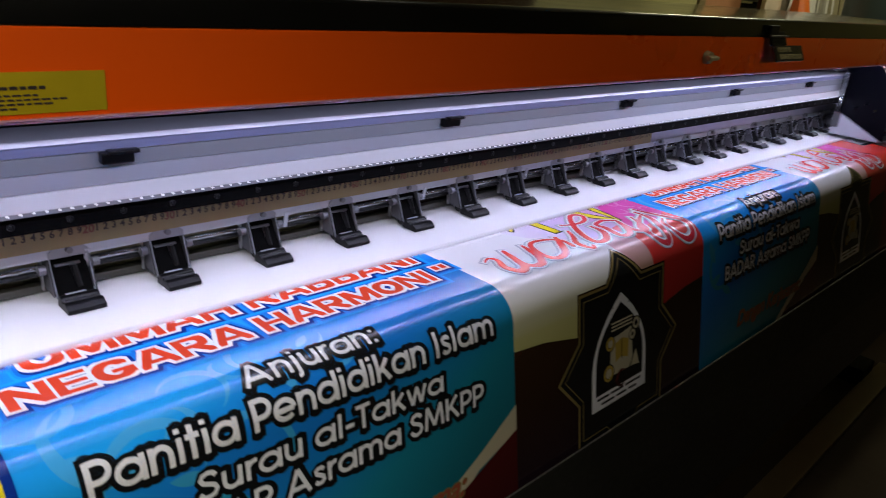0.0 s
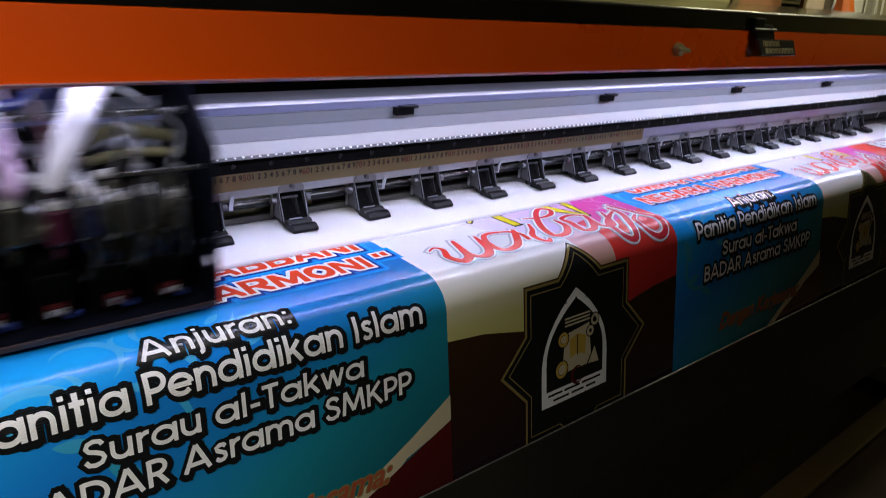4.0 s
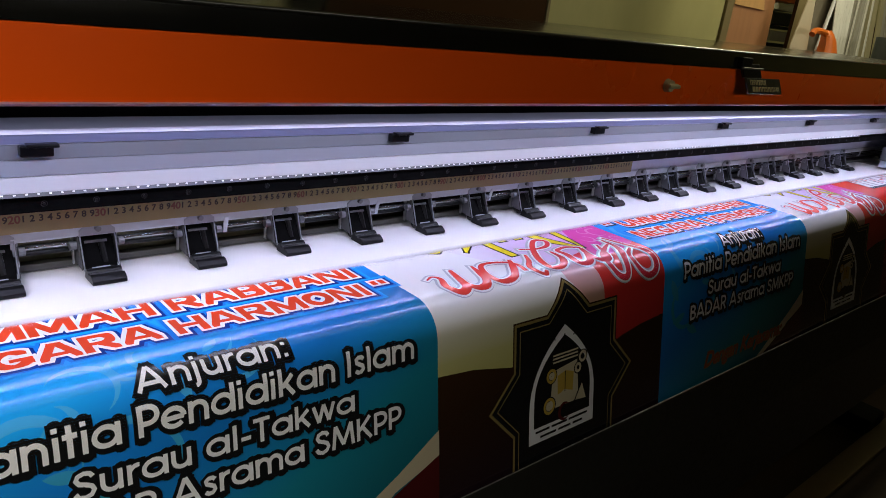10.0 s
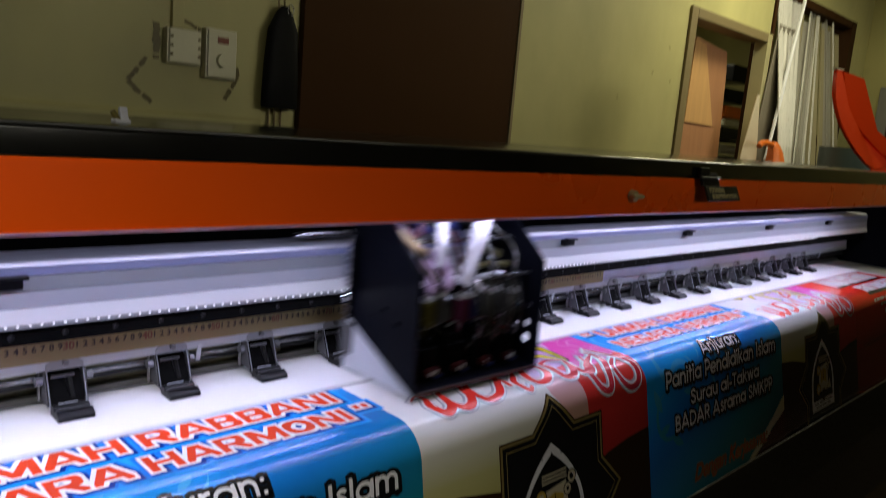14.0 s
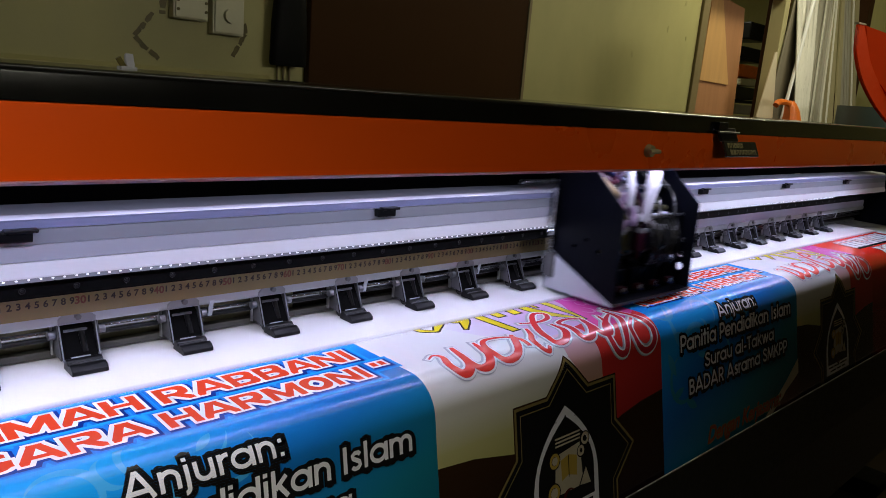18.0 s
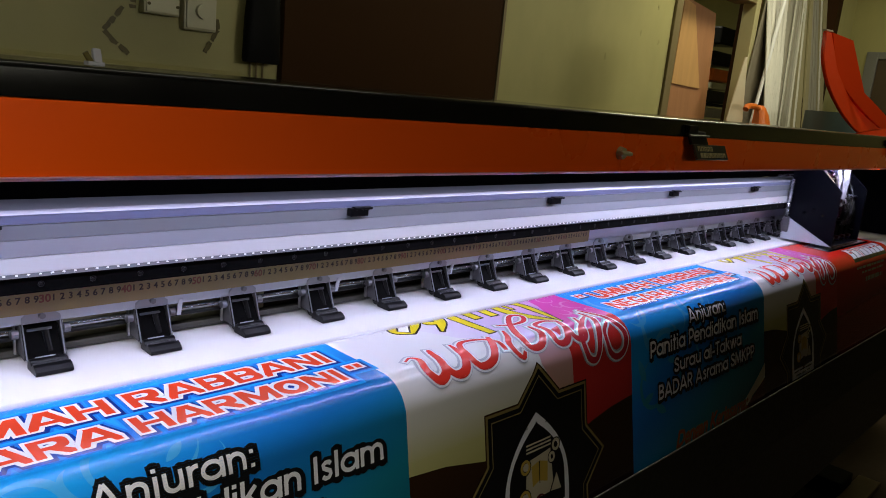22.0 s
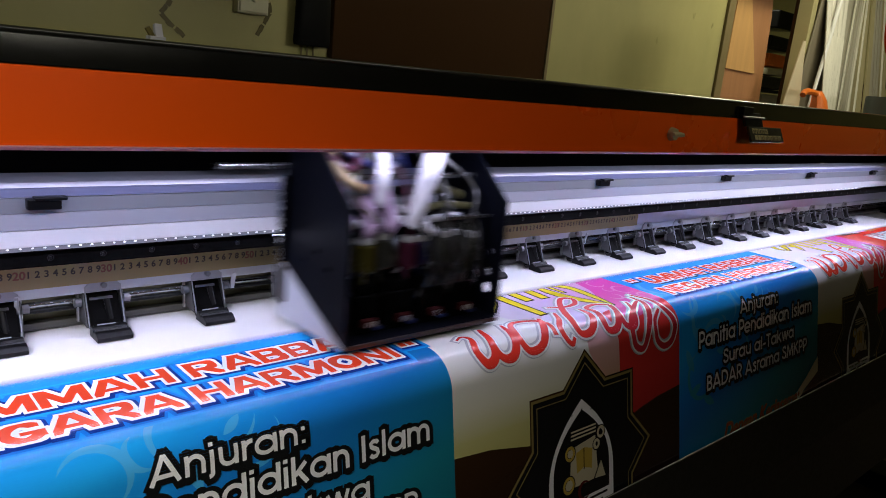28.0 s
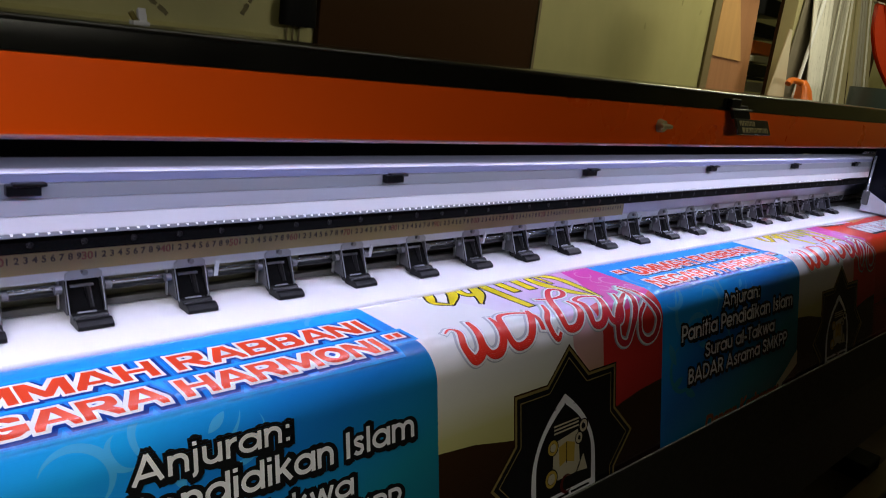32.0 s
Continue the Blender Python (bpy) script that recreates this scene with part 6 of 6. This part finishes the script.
# doorway
for nm, bb in (("door_frame_left", (DX0 - 0.05, DX0 + 0.015, WY - 0.015, WY + 0.115, 0, DZ + 0.03)), ("door_frame_right", (DX1 - 0.015, DX1 + 0.045, WY - 0.015, WY + 0.065, 0, DZ + 0.03)), ("door_frame_top", (DX0 + 0.016, DX1 - 0.016, WY - 0.015, WY + 0.115, DZ - 0.02, DZ + 0.03))):
    solid(nm, box(*bb, 0.004), "jamb" if nm == "door_frame_right" else "frame", "olive-brown painted door frame", "door frame", "structure")
for nm, bb in (("opening_frame_left", (OX0 - 0.012, OX0 + 0.02, WY - 0.01, WY + 0.11, 0, OZ)), ("opening_frame_right", (OX1 - 0.09, OX1 - 0.001, WY - 0.012, WY + 0.11, 0, OZ)), ("opening_frame_top", (OX0 + 0.021, OX1 - 0.091, WY - 0.01, WY + 0.11, OZ - 0.05, OZ))):
    solid(nm, box(*bb, 0.003), "brown", "dark brown frame of the tall opening", "frame", "structure")


def leaning_sheet(name, corners, y0, y1, thick, material, label, category):
    """A sheet that leans: corners as (x, z) with y running from y0 at the foot to y1 at the top."""
    zs = [z for _, z in corners]
    b_ = bmesh.new()
    f = b_.faces.new([b_.verts.new((x, y0 + (y1 - y0) * (z - min(zs)) / (max(zs) - min(zs)), z)) for x, z in corners])
    ex = bmesh.ops.extrude_face_region(b_, geom=[f])
    bmesh.ops.translate(b_, verts=[v for v in ex["geom"] if isinstance(v, bmesh.types.BMVert)], vec=(0, thick, 0))
    bmesh.ops.bevel(b_, geom=list(b_.edges), offset=0.0015, segments=1, affect="EDGES")
    return solid(name, b_, material, label, category)


leaning_sheet("plywood_sheet", [(3.847, H + 0.494), (4.188, H + 0.489), (4.004, H + 0.935), (3.878, H + 0.955)], 1.0945, 1.1080, 0.012, "wood", "pale plywood offcut resting on a larger sheet", "plywood")
leaning_sheet("plywood_sheet", [(3.66, 0.0), (4.36, 0.0), (4.31, H + 0.82), (4.29, H + 0.93), (3.76, H + 0.98)], 1.06, 1.12, 0.018, "wood2", "reddish plywood sheet leaning in the doorway", "plywood")
leaning_sheet("cream_board", [(4.07, 0.0), (4.42, 0.0), (4.395, H + 0.33), (4.318, H + 0.69), (4.292, H + 0.69), (4.18, H + 0.33)], 0.885, 0.897, 0.008, "pale_wood", "pale board leaning beside the doorway", "board")
leaning_sheet("grey_board", [(4.12, 0.0), (4.70, 0.0), (4.74, H + 1.12), (4.51, H + 1.12)], 0.915, 0.922, 0.008, "grey_board", "brown-grey board leaning between doorway and opening", "board")

shelf = thing("metal_shelf", "dark shelf with boxes in the room behind", "shelf", (5.52, 1.6, 0))
for x in (-0.22, 0.22):
    part("upright", box(x - 0.015, x + 0.015, 0.0, 0.03, 0, H + 0.85), "black", shelf)
for z in (0.5, 0.9, H + 0.15, H + 0.42, H + 0.72):
    part("shelf_board", box(-0.22, 0.22, -0.02, 0.30, z, z + 0.02), "black", shelf)
part("back_panel", box(-0.22, 0.22, 0.30, 0.31, 0, H + 0.85), "black", shelf)
for z, h, x0_, x1_, m_ in ((H + 0.17, 0.15, 5.34, 5.70, "black"), (H + 0.335, 0.07, 5.36, 5.72, "sheet2"), (H + 0.445, 0.09, 5.34, 5.70, "plate"), (H + 0.545, 0.05, 5.38, 5.66, "switch"), (H + 0.605, 0.09, 5.36, 5.71, "bag"), (H + 0.74, 0.08, 5.34, 5.70, "black"), (H + 0.875, 0.125, 5.40, 5.69, "black")):
    solid("storage_box", box(x0_, x1_, 1.58, 1.80, z, z + h, 0.012), m_, "small box stacked on the dark shelf", "box", group="boxes on the shelf")

# film, boards and edge strips that lean back into the tall opening
def standing(name, xb, xt, wb, wt, dy, thick, material, label, category, group, top=1.30, waves=0):
    """An upright sheet from the floor: its middle and width at the height of the lid and at the top."""
    b_ = bmesh.new()
    n = max(waves * 4, 1)
    rows_ = []
    for z in (0.0, H + 0.34, H + 0.75, H + top):
        f = (z - H - 0.34) / 0.78
        x_, w_, y_ = xb + (xt - xb) * max(f, -0.4), wb + (wt - wb) * max(f, 0), 0.66 + 0.13 * z + dy
        rows_.append([[(x_ + w_ * (k / n - 0.5), y_ + e + (0.007 * math.sin(2 * math.pi * waves * k / n + 3 * z) if waves else 0.0), z) for k in range(n + 1)] for e in (0.0, thick)])
    vs = [[[b_.verts.new(q) for q in side_] for side_ in r] for r in rows_]
    for r0, r1 in zip(vs, vs[1:]):
        for k in range(n):
            b_.faces.new((r0[0][k], r0[0][k + 1], r1[0][k + 1], r1[0][k]))
            b_.faces.new((r0[1][k + 1], r0[1][k], r1[1][k], r1[1][k + 1]))
        for k in (0, n):
            b_.faces.new((r0[0][k], r1[0][k], r1[1][k], r0[1][k]))
    for r in (vs[0], vs[-1]):
        for k in range(n):
            b_.faces.new((r[0][k], r[0][k + 1], r[1][k + 1], r[1][k]))
    return solid(name, b_, material, label, category, group=group, smooth=waves > 0)


standing("plastic_film", 4.62, 4.66, 0.20, 0.33, -0.020, 0.004, "film", "creased milky plastic film hanging over boards", "film", "film in the opening", 1.33, 5)
standing("plastic_film", 4.70, 4.78, 0.14, 0.20, -0.004, 0.004, "sheet2", "creased milky plastic film hanging over boards", "film", "film in the opening", 1.30, 3)
board_rng = random.Random(11)
for xb0, xb1, xt0, xt1, cuts, m_ in ((4.66, 4.80, 4.88, 5.05, 2, "sheet3"), (4.80, 4.99, 5.05, 5.155, 3, "sheet2"), (4.99, 5.09, 5.155, 5.18, 1, "sheet"), (5.105, 5.466, 5.19, 5.40, 4, "sheet3"), (5.466, 5.550, 5.40, 5.475, 2, "sheet2"), (5.575, 5.70, 5.50, 5.66, 2, "sheet3")):
    for k in range(cuts):
        c0, c1 = (k + 0.04) / cuts, (k + 0.96) / cuts
        qb0, qb1 = xb0 + (xb1 - xb0) * c0, xb0 + (xb1 - xb0) * c1
        qt0, qt1 = xt0 + (xt1 - xt0) * c0, xt0 + (xt1 - xt0) * c1
        standing("standing_board", (qb0 + qb1) / 2, (qt0 + qt1) / 2, qb1 - qb0, qt1 - qt0, 0.020 + board_rng.uniform(-0.010, 0.012), 0.010, m_ if board_rng.random() < 0.7 else "sheet2", "tall olive-grey board standing in the opening", "board", "boards in the opening", board_rng.choice((1.22, 1.26, 1.30)))
for xb_, xt_, w_ in ((5.100, 5.185, 0.014), (5.562, 5.487, 0.014), (4.995, 5.150, 0.008), (4.84, 5.02, 0.007)):
    standing("edge_strip", xb_, xt_, w_, w_, -0.002, 0.008, "film", "thin white plastic edge strip among the boards", "strip", "strips in the opening", 1.28)
solid("white_pole", rod((4.073, 0.840, 0.0), (4.757, 0.882, H + 1.48), 0.011, 12), "white_metal", "white pole leaning on the opening", "pole", smooth=True)

bag = thing("orange_bag", "orange plastic bag hooked on a pole", "bag", (4.40, 0.80, H + 0.18))
b_ = bmesh.new()
rings = []
for i_, (z, w, d_, sx) in enumerate(((0.0, 0.075, 0.05, 0.05), (0.06, 0.085, 0.06, 0.05), (0.13, 0.075, 0.05, 0.04), (0.19, 0.055, 0.04, 0.02), (0.225, 0.045, 0.03, -0.01), (0.245, 0.02, 0.015, -0.02))):
    rings.append([b_.verts.new((sx + w * math.cos(a) * (1 + 0.12 * math.sin(5 * a + i_)), d_ * math.sin(a), z + 0.006 * math.sin(3 * a))) for a in [2 * math.pi * k / 18 for k in range(18)]])
for r0, r1 in zip(rings, rings[1:]):
    for k in range(18):
        b_.faces.new((r0[k], r0[(k + 1) % 18], r1[(k + 1) % 18], r1[k]))
b_.faces.new(rings[0][::-1]), b_.faces.new(rings[-1])
part("pouch", b_, "bag", bag, smooth=True)
part("handle", bm_tube(bmesh.new(), smooth_curve([(-0.01, 0, 0.215), (-0.08, 0.0, 0.235), (-0.16, 0.01, 0.235), (-0.19, 0.01, 0.215)], 5), 0.017, 8), "bag", bag, smooth=True)

# things on the side wall and beyond
fr = thing("wall_frame", "dark alloy framed panel on the side wall", "frame", (6.2, 0.30, H))
part("pane", box(-0.03, -0.005, -0.40, 0.42, 0.0, 0.87), "glass_dark", fr)
for bb in ((-0.05, 0, 0.42, 0.50, -0.05, 0.92), (-0.05, 0, -0.48, -0.40, -0.05, 0.92), (-0.05, 0, -0.40, 0.42, 0.87, 0.92), (-0.05, 0, -0.40, 0.42, -0.05, 0.0)):
    part("frame_bar", box(*bb, 0.004), "alu_frame", fr)
solid("paper_roll", rod((5.9, 0.35, H + 0.42), (5.9, 0.35, H + 0.58), 0.05, 18), "white_metal", "white paper roll on a post", "roll", smooth=True)
solid("roll_post", rod((5.9, 0.35, 0), (5.9, 0.35, H + 0.42), 0.03, 12), "alu_frame", "grey post under the paper roll", "post", smooth=True)
solid("dark_bin", rod((4.82, 0.5, 0), (4.82, 0.5, H + 0.43), 0.17, 24, 0.19), "bin", "dark grey-green bin behind the machine", "bin", smooth=True)

# raised end cover of the machine
ec = thing("end_cover", "raised red-orange plastic end cover standing on the machine", "cover", (0, 0, H))
FOLD = [(2.908, 0.665), (2.860, 0.585), (2.848, 0.515), (2.913, 0.449), (3.036, 0.397), (3.211, 0.348)]
OUTER = [(2.831, 0.661), (2.754, 0.595), (2.713, 0.545), (2.699, 0.471), (2.746, 0.401), (2.825, 0.350), (2.899, 0.324)]
CREASE = [(2.888, 0.662), (2.862, 0.578), (2.857, 0.502), (2.890, 0.448), (2.947, 0.395), (3.024, 0.346)]
INNER = [(2.994, 0.648), (2.985, 0.553), (2.978, 0.465), (3.016, 0.439), (3.073, 0.394), (3.163, 0.351)]


def slab_y(pr, y0, thick, slope, bevel):
    """A plate drawn in x, z that lies at y0 at its foot and leans back by slope."""
    b_ = bmesh.new()
    f = b_.faces.new([b_.verts.new((x, y0 + slope * (z - 0.33), z)) for x, z in pr])
    ex = bmesh.ops.extrude_face_region(b_, geom=[f])
    bmesh.ops.translate(b_, verts=[v for v in ex["geom"] if isinstance(v, bmesh.types.BMVert)], vec=(0, thick, 0))
    bmesh.ops.recalc_face_normals(b_, faces=b_.faces)
    if bevel:
        bmesh.ops.bevel(b_, geom=list(b_.edges), offset=bevel, segments=2, affect="EDGES")
    return b_


part("shell", slab_y([(q.x, q.y) for q in smooth_curve([(x, z, 0) for x, z in FOLD], 4)] + [(q.x, q.y) for q in smooth_curve([(x, z, 0) for x, z in OUTER[::-1]], 4)], -0.15, 0.012, 0.45, 0.003), "red_orange", ec, "curved bright outer face")
inner = slab_y([(q.x, q.y) for q in smooth_curve([(x, z, 0) for x, z in CREASE], 4)] + INNER[::-1], -0.15, 0.010, 0.45, 0.0)
for v in inner.verts:      # the inner wall comes forward from the fold
    v.co.y -= 0.30 * (v.co.x - 2.87)
part("inner_wall", inner, "red_orange", ec, "inner wall of the cover in shade")
part("rim", slab_y([(2.831, 0.662), (2.908, 0.666), (2.908, 0.672), (2.831, 0.668)], -0.152, 0.016, 0.45, 0.001), "pale_wood", ec, "pale cut edge")
part("side_foot", slab_y([(2.899, 0.322), (3.211, 0.346), (3.400, 0.384), (3.420, 0.20), (2.90, 0.20)], -0.148, 0.010, 0.45, 0.0), "red_orange", ec)

FEED = [(0, 0), (4.2, 0), (5.0, 0.0105), (9.75, 0.0105), (10.4, 0.021), (15.0, 0.021), (15.7, 0.0315), (20.75, 0.0315), (21.4, 0.042), (26.2, 0.042), (26.9, 0.0525), (31.75, 0.0525), (32.0, 0.0585)]
RUN = [(0, 2.624), (1, 1.984), (2, 1.344), (3, 0.704), (4, 0.071), (4.3, -0.119), (4.5, -0.24), (4.65, -0.275), (4.8, -0.225), (5.0, -0.10), (5.5, 0.213), (6.5, 0.849), (7, 1.167), (8, 1.803), (9, 2.439), (9.5, 2.757), (9.9, 2.99), (10.18, 3.07), (10.45, 2.98), (10.8, 2.780), (11.3, 2.460), (12, 1.960), (13, 1.322), (14, 0.694), (15, 0.056),
       (15.3, -0.135), (15.48, -0.24), (15.63, -0.275), (15.78, -0.225), (16.0, -0.10), (16.5, 0.215), (17.5, 0.850), (18, 1.169), (19, 1.805), (20, 2.441), (20.5, 2.759), (20.8, 2.95), (21.1, 3.05), (21.4, 2.95), (21.8, 2.73), (22.5, 2.282), (23, 1.962), (24, 1.322), (25, 0.690), (26, 0.050), (26.3, -0.145), (26.48, -0.25), (26.62, -0.28), (26.77, -0.24), (27, -0.115), (27.6, 0.265), (28, 0.520), (29, 1.157), (30, 1.794), (31, 2.431), (31.5, 2.750), (31.8, 2.93), (32, 3.01)]


def motions():
    for ob, mid in PIECES:
        rows = []
        for t, f in FEED:
            y, z, a = on_path(mid + f)
            rows.append((t, pose(0, y, z, math.degrees(a), 0, 0)))
        walk(ob, rows)
    walk(carriage, [(t, pose(x, 0, H)) for t, x in RUN])


motions()
